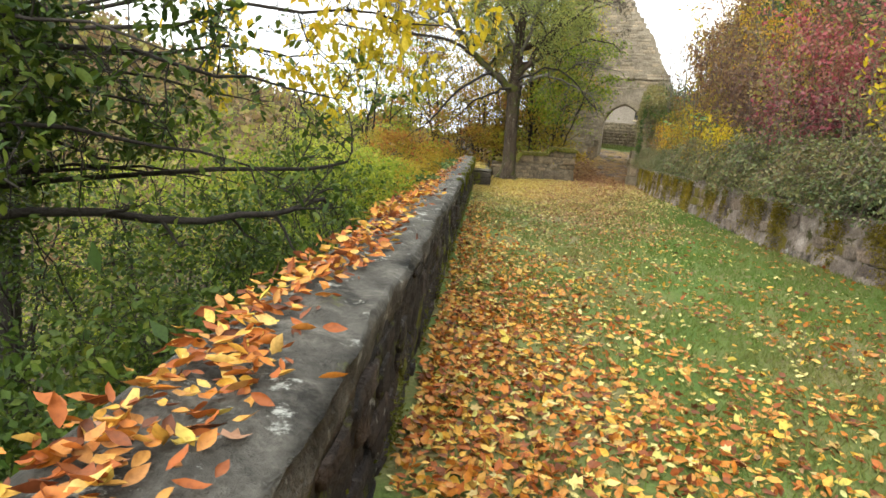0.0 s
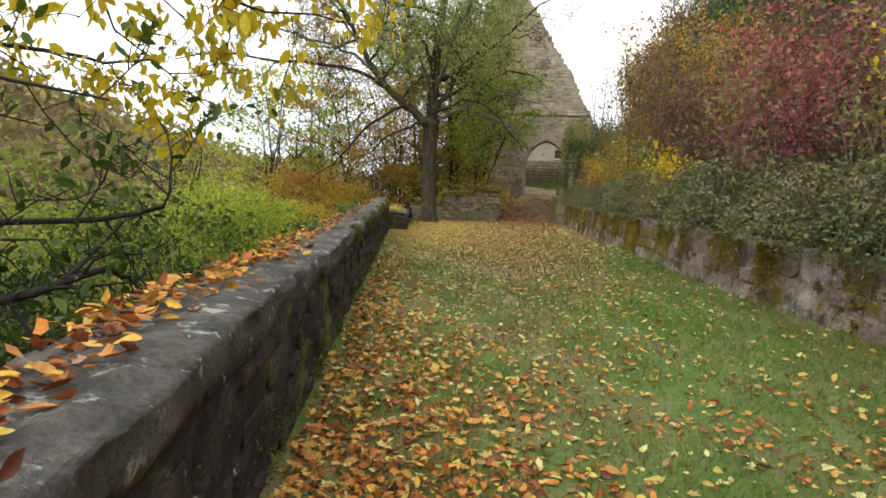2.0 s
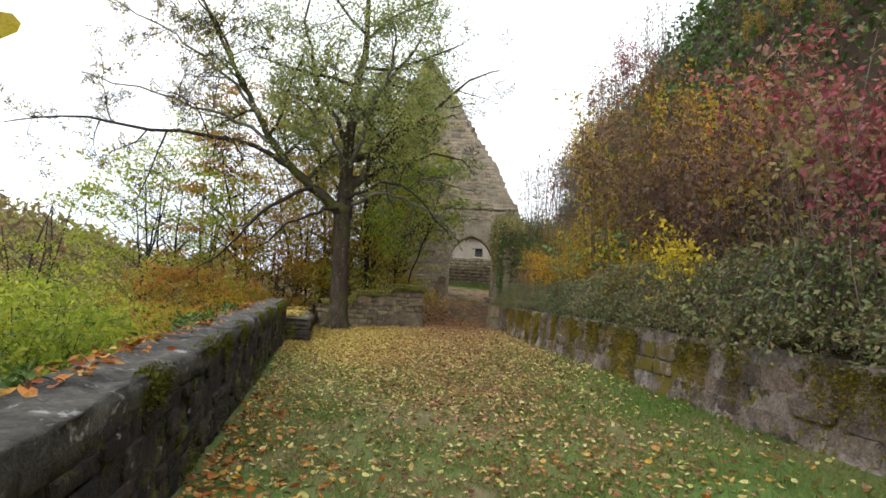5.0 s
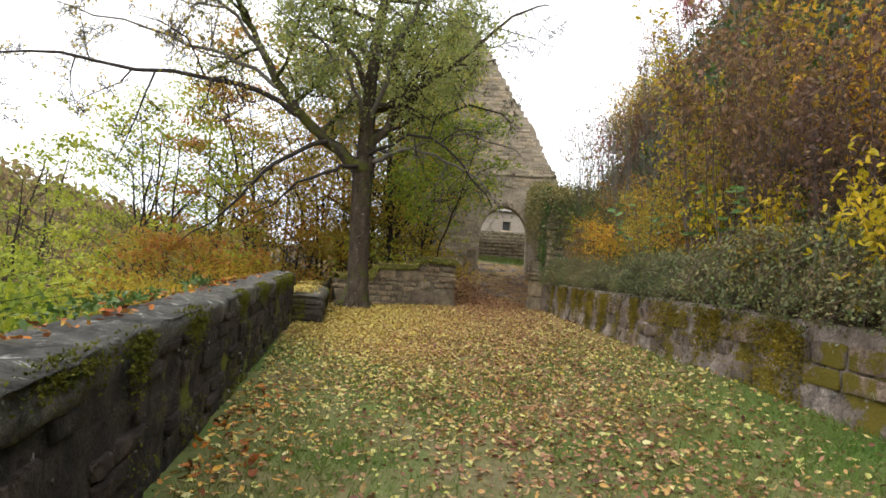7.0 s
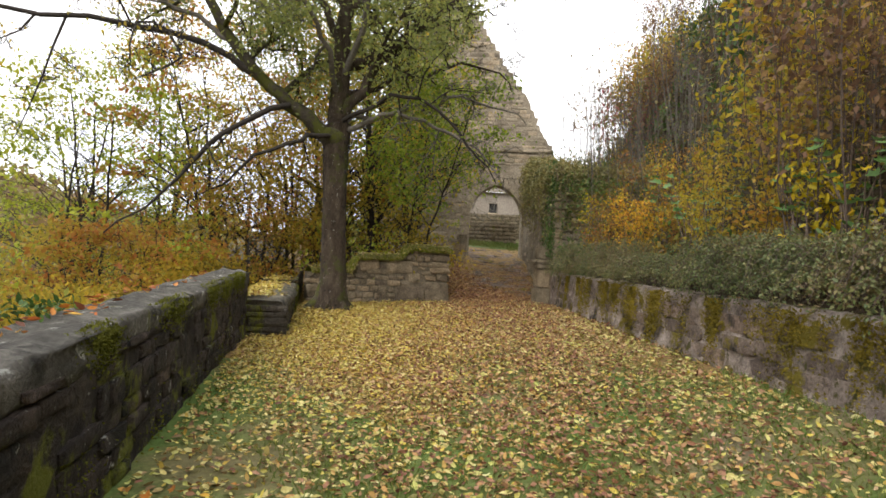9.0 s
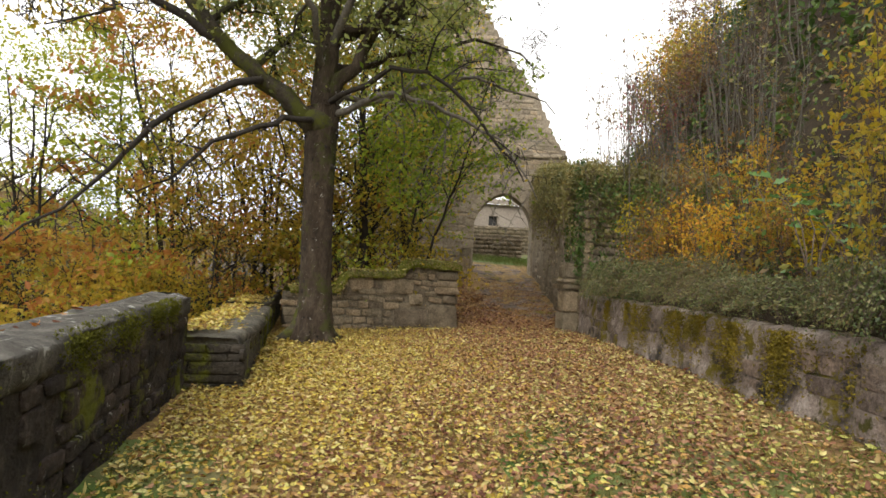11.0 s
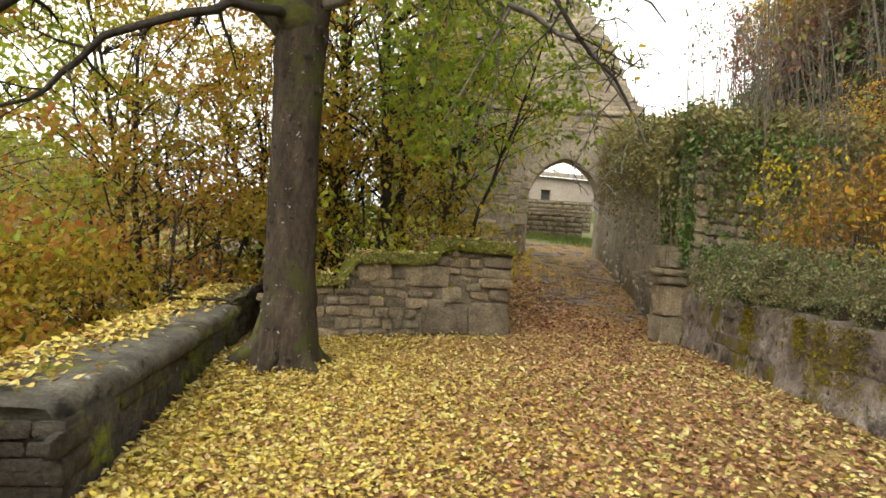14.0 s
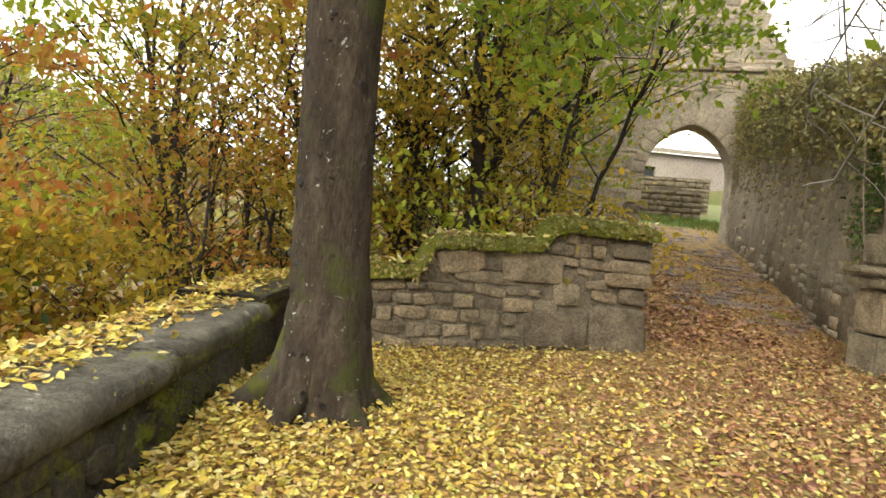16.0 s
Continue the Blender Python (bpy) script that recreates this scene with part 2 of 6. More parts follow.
    "crown_ash": leaf_mat("crown_ash", [(0.13, 0.175, 0.065), (0.24, 0.285, 0.095), (0.36, 0.39, 0.11), (0.52, 0.48, 0.12)], 0.6, 0.55, 0.4, 0.5),
    "crown_fresh": leaf_mat("crown_fresh", [(0.07, 0.11, 0.015), (0.15, 0.22, 0.025), (0.27, 0.34, 0.035), (0.46, 0.42, 0.04)], 0.62, 0.5, 0.5, 0.5),
    "crown_green": leaf_mat("crown_green", [(0.018, 0.037, 0.008), (0.042, 0.08, 0.012), (0.10, 0.145, 0.02), (0.25, 0.25, 0.028)], 0.35, 0.5, 0.5, 0.6),
    "crown_olive": leaf_mat("crown_olive", [(0.13, 0.12, 0.025), (0.26, 0.22, 0.035), (0.42, 0.33, 0.045), (0.56, 0.38, 0.045), (0.30, 0.28, 0.04)], 0.65, 0.5, 0.5, 0.5),
    "crown_rust": leaf_mat("crown_rust", [(0.16, 0.155, 0.035), (0.30, 0.26, 0.045), (0.42, 0.34, 0.05), (0.43, 0.25, 0.05), (0.42, 0.155, 0.045), (0.42, 0.31, 0.05), (0.28, 0.28, 0.05)], 0.62, 0.5, 0.65, 0.45),
    "crown_lime": leaf_mat("crown_lime", [(0.12, 0.19, 0.025), (0.26, 0.33, 0.035), (0.43, 0.46, 0.05), (0.58, 0.53, 0.06)], 0.45, 0.5, 0.5, 0.6),
    "crown_yellow": leaf_mat("crown_yellow", [(0.26, 0.24, 0.02), (0.52, 0.42, 0.025), (0.68, 0.52, 0.03), (0.72, 0.44, 0.03)], 0.5, 0.5, 0.3, 1.0),
    "crown_crimson": leaf_mat("crown_crimson", [(0.10, 0.03, 0.035), (0.27, 0.06, 0.07), (0.46, 0.11, 0.14), (0.46, 0.17, 0.17), (0.26, 0.15, 0.09), (0.38, 0.08, 0.09)], 0.35, 0.55, 0.35, 0.7, True),
    "crown_russet": leaf_mat("crown_russet", [(0.12, 0.075, 0.035), (0.25, 0.14, 0.05), (0.40, 0.20, 0.05), (0.32, 0.27, 0.06), (0.45, 0.16, 0.06), (0.50, 0.36, 0.06)], 0.45, 0.55, 0.3, 0.6, True),
    "crown_amber": leaf_mat("crown_amber", [(0.22, 0.17, 0.03), (0.40, 0.30, 0.04), (0.58, 0.42, 0.045), (0.55, 0.28, 0.05), (0.30, 0.32, 0.05), (0.62, 0.50, 0.06)], 0.5, 0.55, 0.4, 0.6, True),
    "crown_plum": leaf_mat("crown_plum", [(0.08, 0.05, 0.04), (0.16, 0.095, 0.07), (0.24, 0.13, 0.10), (0.32, 0.19, 0.08), (0.22, 0.18, 0.07)], 0.4, 0.55, 0.35, 0.6, True),
    "crown_brown": leaf_mat("crown_brown", [(0.10, 0.065, 0.045), (0.20, 0.13, 0.085), (0.28, 0.17, 0.095), (0.22, 0.21, 0.08), (0.34, 0.28, 0.08), (0.26, 0.16, 0.12)], 0.4, 0.55, 0.3, 0.6, True),
    "cotoneaster": leaf_mat("cotoneaster", [(0.03, 0.045, 0.018), (0.065, 0.095, 0.036), (0.12, 0.15, 0.055), (0.20, 0.20, 0.075), (0.20, 0.135, 0.065), (0.11, 0.145, 0.055)], 0.2, 0.45, 0.5, 1.0),
    "ivy": leaf_mat("ivy", [(0.022, 0.045, 0.012), (0.05, 0.10, 0.022), (0.095, 0.165, 0.032), (0.17, 0.22, 0.045)], 0.2, 0.4, 0.5, 0.5),
    "broad_green": leaf_mat("broad_green", [(0.07, 0.15, 0.05), (0.12, 0.24, 0.07), (0.19, 0.32, 0.08)], 0.35, 0.45, 0.4, 0.9),
    "creeper": leaf_mat("creeper", [(0.11, 0.11, 0.05), (0.19, 0.19, 0.07), (0.3, 0.25, 0.09), (0.38, 0.24, 0.08)], 0.25, 0.5, 0.5, 0.8),
}


# ---- mesh builders ----
def mesh_arrays(name, verts, faces, mats, mat_index=None, smooth=False):
    """A mesh out of arrays: verts (n, 3), faces (m, 3) or (m, 4)."""
    verts, faces = np.asarray(verts, np.float32), np.asarray(faces, np.int32)
    me = bpy.data.meshes.new(name)
    k = faces.shape[1]
    me.vertices.add(len(verts))
    me.vertices.foreach_set("co", verts.ravel())
    me.loops.add(faces.size)
    me.loops.foreach_set("vertex_index", faces.ravel())
    me.polygons.add(len(faces))
    me.polygons.foreach_set("loop_start", np.arange(0, faces.size, k, dtype=np.int32))
    if mat_index is not None:
        me.polygons.foreach_set("material_index", np.asarray(mat_index, np.int32))
    if smooth:
        me.polygons.foreach_set("use_smooth", np.ones(len(faces), bool))
    for m in (mats if isinstance(mats, (list, tuple)) else [mats]):
        me.materials.append(m)
    me.update(calc_edges=True)
    me.validate()
    return me


def part_mesh(name, me, parent, label=""):
    ob = new(name, me)
    ob.parent = parent
    return tagged(ob, label) if label else ob


def part(name, bm, material, parent, label=""):
    me = bpy.data.meshes.new(name)
    bm.to_mesh(me)
    bm.free()
    me.materials.append(material)
    return part_mesh(name, me, parent, label)


def thing(name, at, label, category, group="", kind=""):
    ob = new(name)
    ob.empty_display_size = 0.2
    ob.matrix_world = at if isinstance(at, Matrix) else Matrix.Translation(at)
    return tagged(ob, label, category, group, kind)


LEAF = {
    "diamond": (np.array([(0, 0, 0), (.45, .27, .07), (1, 0, -.04), (.45, -.27, .07)]), np.array([(0, 1, 2), (0, 2, 3)])),
    "oval": (np.array([(0, 0, 0), (.25, .2, .05), (.62, .21, .07), (1, 0, -.06), (.62, -.21, .07), (.25, -.2, .05)]),
             np.array([(0, 1, 2), (0, 2, 3), (0, 3, 4), (0, 4, 5)])),
    "curl": (np.array([(0, 0, .1), (.25, .24, .16), (.66, .22, .1), (1, .05, .26), (.62, -.25, .2), (.22, -.22, .05), (.45, 0, 0)]),
             np.array([(6, 0, 1), (6, 1, 2), (6, 2, 3), (6, 3, 4), (6, 4, 5), (6, 5, 0)])),
    "lobed": (np.array([(.38, 0, 0), (0, 0, .04), (.05, .4, .12), (.3, .28, .05), (.5, .52, .16), (.6, .2, .05), (1, .04, .12), (.6, -.2, .03), (.5, -.52, .1), (.3, -.28, .05), (.05, -.4, .15)]),
              np.array([(0, i, i % 10 + 1) for i in range(1, 11)])),
    "long": (np.array([(0, 0, .02), (.12, .10, .06), (.32, .19, .11), (.55, .19, .12), (.78, .11, .1), (1, 0, .16), (.78, -.12, .14), (.55, -.2, .15), (.32, -.19, .12), (.12, -.1, .07), (.2, 0, 0), (.5, 0, 0), (.78, 0, .05)]),
             np.array([(10, 0, 1), (10, 1, 2), (11, 10, 2), (11, 2, 3), (12, 11, 3), (12, 3, 4), (12, 4, 5), (12, 5, 6), (12, 6, 7), (11, 12, 7), (11, 7, 8), (10, 11, 8), (10, 8, 9), (10, 9, 0)])),
    "blade": (np.array([(0, -.07, 0), (0, .07, 0), (1, 0, 0)]), np.array([(0, 1, 2)])),
}


def unit(v):
    return v / np.maximum(np.linalg.norm(v, axis=-1, keepdims=True), 1e-6)


def leaf_arrays(kind, pos, size, axis, normal):
    t, f = LEAF[kind]
    a = unit(axis)
    n = unit(normal - a * np.sum(normal * a, -1, keepdims=True))
    b = np.cross(n, a)
    s = size[:, None, None]
    v = pos[:, None, :] + s * (t[None, :, 0:1] * a[:, None] + t[None, :, 1:2] * b[:, None] + t[None, :, 2:3] * n[:, None])
    fa = f[None] + (np.arange(len(pos)) * len(t))[:, None, None]
    return v.reshape(-1, 3), fa.reshape(-1, 3)


def crown_mesh(name, kind, pos, size, mat, r, droop=0.35, flat=0.6):
    """Leaves about given points, each at a slant of its own, faces mostly to the sky."""
    n = len(pos)
    axis = r.normal(size=(n, 3)) + np.array([0, 0, -droop])
    normal = r.normal(size=(n, 3)) * (1 - flat) + np.array([0, 0, flat])
    v, f = leaf_arrays(kind, pos, size * r.uniform(0.65, 1.25, n), axis, normal + 0.3 * r.normal(size=(n, 3)))
    return mesh_arrays(name, v, f, mat)


def tubes(paths):
    """Tapered tubes along lists of (points, radii, sides)."""
    vs, fs, base = [], [], 0
    for p, rad, k in paths:
        p, rad = np.asarray(p, float), np.asarray(rad, float)
        d = unit(np.gradient(p, axis=0))
        ref = np.array([0.31, 0.17, 0.93]) if abs(d[0][2]) < 0.9 else np.array([0.93, 0.31, 0.17])
        u = unit(np.cross(d, ref))
        w = np.cross(d, u)
        a = np.arange(k) * 2 * np.pi / k
        ring = p[:, None] + rad[:, None, None] * (np.cos(a)[None, :, None] * u[:, None] + np.sin(a)[None, :, None] * w[:, None])
        n = len(p)
        i = (np.arange(n - 1)[:, None] * k + np.arange(k)[None]).ravel()
        j = (np.arange(n - 1)[:, None] * k + (np.arange(k)[None] + 1) % k).ravel()
        fs.append(np.stack([i, j, j + k, i + k], 1) + base)
        vs.append(ring.reshape(-1, 3))
        base += n * k
    return np.concatenate(vs), np.concatenate(fs)


def bend(points, n, r, wob=0.0):
    """A smooth path of n points through a few given ones."""
    p = np.asarray(points, float)
    s = np.linspace(0, len(p) - 1, n)
    res = []
    for t in s:
        i = min(int(t), len(p) - 2)
        u = t - i
        p0, p1, p2, p3 = p[max(i - 1, 0)], p[i], p[i + 1], p[min(i + 2, len(p) - 1)]
        res.append(0.5 * (2 * p1 + (p2 - p0) * u + (2 * p0 - 5 * p1 + 4 * p2 - p3) * u * u + (3 * p1 - p0 - 3 * p2 + p3) * u ** 3))
    res = np.array(res)
    res[1:] += r.normal(size=(n - 1, 3)) * wob
    return res


def sprout(path, rad, level, r, paths, tips, spread=0.9, ratio=0.55, lift=0.1, kids=5, length=None, first=0.25, fine=4, thin=0.004):
    """Side shoots along a branch, and shoots on those, down to leaf-bearing twigs."""
    p = np.asarray(path)
    total = length if length else np.sum(np.linalg.norm(np.diff(p, axis=0), axis=1))
    for k in range(kids):
        s = first + (1 - first) * (k + r.uniform(0, 1)) / kids
        i = min(int(s * (len(p) - 1)), len(p) - 2)
        o = p[i] + (p[i + 1] - p[i]) * (s * (len(p) - 1) - i)
        d = unit(p[i + 1] - p[i])
        side = r.normal(size=3)
        side = unit(side - d * side.dot(d))
        d = unit(d * (1 - 0.5 * spread) + side * spread + np.array([0, 0, lift]))
        ln = total * ratio * r.uniform(0.6, 1.15) * (1.1 - 0.5 * s)
        n = 5 if level > 0 else fine
        q = [o]
        for _ in range(n - 1):
            d = unit(d + 0.22 * r.normal(size=3) + np.array([0, 0, lift * 0.5]))
            q.append(q[-1] + d * ln / (n - 1))
        q = np.array(q)
        r0 = max(thin, np.interp(s, [0, 1], [rad[0], rad[-1]]) * 0.55)
        rr = np.linspace(r0, max(0.6 * thin, r0 * 0.3), n)
        paths.append((q, rr, 5 if r0 > 0.03 else (4 if r0 > 0.012 else 3)))
        if level > 0:
            sprout(q, rr, level - 1, r, paths, tips, spread, ratio, lift, kids, ln, 0.2, fine, thin)
        else:
            tips.append(q[1:])
    tips.append(p[-2:])


def about(tips, per, jitter, r):
    t = np.concatenate(tips)
    t = np.repeat(t, per, axis=0)
    return t + r.normal(size=t.shape) * jitter


# ---- the lie of the land ----
def base_z(y):
    return np.interp(y, [-40, -10, 0, 24.5, 26, 28, 35, 50, 70, 600], [-0.3, -0.15, 0, 0.41, 0.50, 0.72, 1.75, 3.7, 4.0, 4.0])


def parapet_x(y):
    return -0.32 + 0.0555 * np.asarray(y, float)


def edge_x(y):
    """The middle of the walls along the drop."""
    return np.interp(y, [-600, -20, 20.4, 20.5, 26, 600], [-2, -1.75, 0.6, 1.05, 1.3, 1.6])


def bank_x(y):
    """The foot of the walls along the hill."""
    return np.interp(y, [-600, -10, 0, 4, 8.4, 11, 13, 15.8, 19.2, 22.3, 25.6, 26.0, 35, 36.2, 38, 50, 600],
                     [3.6, 4.1, 4.35, 4.5, 4.72, 4.97, 5.16, 5.52, 6.14, 6.82, 7.68, 7.82, 10.55, 11.1, 13.8, 19, 19])


def cross_z(x, y):
    return np.interp(y, [-600, 15, 19, 23, 25.5, 28], [0.1, 0.1, 0.07, 0.055, 0.025, 0.0]) * np.clip(np.asarray(x, float) - 2, 0, 4.5)


def path_z(x, y):
    mound = 0.11 * np.exp(-((np.asarray(x, float) - 2.2) ** 2 + (np.asarray(y, float) - 23.6) ** 2) / 0.9)
    return base_z(y) + cross_z(x, y) + mound + 0.012 * np.sin(2.1 * np.asarray(x) + 0.7 * np.asarray(y)) + 0.01 * np.sin(3.3 * np.asarray(y) - 1.3 * np.asarray(x))


def bank_top(y):
    """The top of the retaining wall, and of the high wall beyond the pier."""
    return base_z(y) + cross_z(bank_x(y), y) + np.interp(y, [-600, 15, 24, 25.5, 26.2, 34, 37, 40, 600], [0.66, 0.70, 0.75, 1.0, 3.2, 3.6, 3.6, 1.0, 0.8])


def hill_z(x, y):
    d = np.asarray(x, float) - bank_x(y) - 0.17
    ridge = np.interp(y, [-600, 10, 18.7, 23.4, 26.5, 30, 34, 37, 60, 600], [11.5, 11.8, 11.8, 11.2, 10.7, 9.8, 7.6, 6.4, 5.5, 5])
    t = bank_top(y)
    s = np.clip(d / 6.8, 0, 1)
    far = np.clip((np.asarray(y, float) - 22.5) / 3.5, 0, 1)
    rise = (1 - far) * np.interp(s, [0, 0.2, 0.34, 0.5, 0.72, 1], [0, 0.04, 0.15, 0.38, 0.8, 1]) + far * np.interp(s, [0, 0.42, 0.54, 0.68, 1], [0, 0.0, 0.25, 0.78, 1])
    return t + (ridge - t) * rise + 0.15 * np.sin(1.7 * y + x) * s + np.clip(d - 6.8, 0, 60) * 0.05


def drop_z(x, y):
    d = edge_x(y) - np.asarray(x, float)
    near = base_z(y) - 0.45 - np.interp(d, [0, 1, 4, 12, 30, 60, 600], [0, 0.35, 2.0, 8, 19, 24, 24])
    az = np.degrees(np.arctan2(-np.asarray(x, float), np.maximum(np.asarray(y, float) - 8, 1e-3)))
    rr = np.hypot(x, np.asarray(y, float) - 8)
    el = np.interp(az, [-10, 8, 12, 18, 23, 35, 60, 90, 180], [1.0, 1.2, 1.6, 3.4, 5.8, 8.5, 10, 10, 9])
    far = 1.5 + 210 * np.tan(np.radians(el)) + 2 * np.sin(az * 0.19) + 1.5 * np.sin(az * 0.43)
    w = np.clip((rr - 70) / 140, 0, 1)
    w = w * w * (3 - 2 * w)
    return near * (1 - w) + far * w


def lie(x, y):
    x, y = float(x), float(y)
    if x < edge_x(y):
        return float(drop_z(x, y))
    if x > bank_x(y) + 0.16:
        return float(hill_z(x, y))
    return float(path_z(x, y))


# ---- ground ----
def build_ground():
    ys = np.concatenate([[-600, -300, -150, -80, -45, -28, -18], np.arange(-12, 40.1, 0.4), [42, 45, 50, 58, 70, 90, 120, 160, 200, 260, 360, 600]])
    left = -np.array([600, 420, 300, 240, 200, 170, 145, 120, 100, 82, 66, 52, 41, 32, 25, 19, 15, 11.5, 8.5, 6.3, 4.6, 3.3, 2.3, 1.5, 0.9, 0.4, 0.0])
    right = np.array([0.17, 0.5, 0.9, 1.4, 1.9, 2.5, 3.1, 3.8, 4.5, 5.2, 6.0, 6.8, 8, 10, 13, 18, 26, 40, 70, 120, 220, 400, 600])
    mid = 34
    rows, n = [], len(left) + mid + len(right)
    for y in ys:
        e, b = float(edge_x(y)), float(bank_x(y))
        xl = e + left
        xm = np.linspace(e + 0.02, b + 0.15, mid)
        xr = b + right
        zl, zm, zr = drop_z(xl, y), path_z(xm, y), hill_z(xr, y)
        x = np.concatenate([xl, xm, xr])
        rows.append(np.stack([x, np.full(n, y), np.concatenate([zl, zm, zr])], 1))
    v = np.concatenate(rows)
    v[:, 2] += 0.012 * rng.normal(size=len(v)) * (np.abs(v[:, 0]) < 30)
    i = (np.arange(len(ys) - 1)[:, None] * n + np.arange(n - 1)[None]).ravel()
    f = np.stack([i, i + 1, i + 1 + n, i + n], 1)
    c = v[f].mean(1)
    col = i % n
    idx = np.full(len(f), 1)
    on_path = (col >= len(left)) & (col < len(left) + mid)
    idx[on_path] = 0
    idx[on_path & (c[:, 1] > 17.5 + 1.5 * np.sin(2 * c[:, 0])) & (c[:, 1] < 38.5)] = 2
    idx[(np.hypot(c[:, 0], c[:, 1]) > 60)] = 3
    me = mesh_arrays("ground", v, f, [M["turf"], M["litter"], M["path_soil"], M["woods"]], idx, True)
    return tagged(new("ground", me), "grassy path with bare soil below a wooded slope", "ground", kind="structure")


build_ground()


# ---- masonry ----
def stone_shape(r, chamfer=0.16):
    """An uneven block, one wide and one high, that stands one proud of the plane y = 0."""
    c = chamfer
    o = np.array([(.5, -.5 + c), (.5, .5 - c), (.5 - c, .5), (-.5 + c, .5), (-.5, .5 - c), (-.5, -.5 + c), (-.5 + c, -.5), (.5 - c, -.5)])
    o = o + r.uniform(-.055, .055, o.shape)
    k = len(o)

    def ring(s, y, j):
        return np.stack([o[:, 0] * s, y + r.uniform(-j, j, k), o[:, 1] * s], 1)
    v = np.concatenate([ring(1, 0.6, 0), ring(1, -0.5, 0.15), ring(0.9, -1, 0.3), [(r.uniform(-.1, .1), -1.15 + r.uniform(-.25, .25), r.uniform(-.1, .1))]])
    f = []
    for b in (0, k):
        for i in range(k):
            j = (i + 1) % k
            f += [(b + i, b + j, b + k + j), (b + i, b + k + j, b + k + i)]
    f += [(2 * k + i, 2 * k + (i + 1) % k, 3 * k) for i in range(k)]
    return v, np.array(f)


SHAPES = [stone_shape(np.random.default_rng(40 + i), (0.07, 0.11, 0.16)[i % 3]) for i in range(12)]


def stone_meshes(mat, name="stone"):
    return [mesh_arrays(name, v, f, mat) for v, f in SHAPES]


def face_matrix(o, out, w, d, h):
    """A block at o on a wall that looks along out, w wide, h high, d proud."""
    out = Vector((out[0], out[1], 0)).normalized()
    a = Vector((0, 0, 1)).cross(out)
    return Matrix(((a.x * w, -out.x * d, 0, o[0]), (a.y * w, -out.y * d, 0, o[1]), (0, 0, h, o[2]), (0, 0, 0, 1)))


def courses(length, height, course, width, r, skip=lambda s, z: False):
    """Stones of a wall as rows of (s, z, w, h), bottom course first."""
    z, rows = 0.0, []
    while z < height - 0.05:
        h = min(r.uniform(*course), height - z)
        s = -r.uniform(0, 0.2)
        while s < length:
            w = r.uniform(*width) * (1.3 if h < 0.14 else 1.0)
            if s + w > length - 0.12:
                w = length - s
            c, hh = s + w / 2, h
            if not skip(c, z + h / 2) and w > 0.05:
                rows.append((c, z + h / 2, w - 0.02, hh - 0.02))
            s += w
        z += h
    return rows


def joined_stones(name, mats4, material):
    vs, fs, base = [], [], 0
    for k, m in enumerate(mats4):
        v, f = SHAPES[k % len(SHAPES)]
        mm = np.array(m)
        vs.append(v @ mm[:3, :3].T + mm[:3, 3])
        fs.append(f + base)
        base += len(v)
    return mesh_arrays(name, np.concatenate(vs), np.concatenate(fs), material)


def strip(profile_at, ys):
    """A long body with the cross-section profile_at(y): rows of (x, z), closed round."""
    rows = [np.array([(x, y, z) for x, z in profile_at(y)]) for y in ys]
    n = len(rows[0])
    v = np.concatenate(rows)
    i = (np.arange(len(ys) - 1)[:, None] * n + np.arange(n)[None]).ravel()
    j = (np.arange(len(ys) - 1)[:, None] * n + (np.arange(n)[None] + 1) % n).ravel()
    f = np.stack([i, i + n, j + n, j], 1)
    cap = []
    for b in (0, (len(ys) - 1) * n):
        for k in range(1, n // 2):
            q = (b + k - 1, b + k, b + n - 1 - k, b + n - k) if k > 0 else None
            cap.append(q if b else q[::-1])
    return v, np.concatenate([f, np.array(cap)])


def parapet_top(y):
    return np.interp(y, [-12, 0, 2, 4.4, 8.2, 11, 15, 20.5], [0.65, 0.81, 0.86, 0.93, 0.98, 1.04, 1.15, 1.28])


def wobble(y, k, a):
    return a * (math.sin(1.9 * y + k) + 0.6 * math.sin(5.3 * y + 2.1 * k) + 0.4 * math.sin(11.7 * y + 3.3 * k))


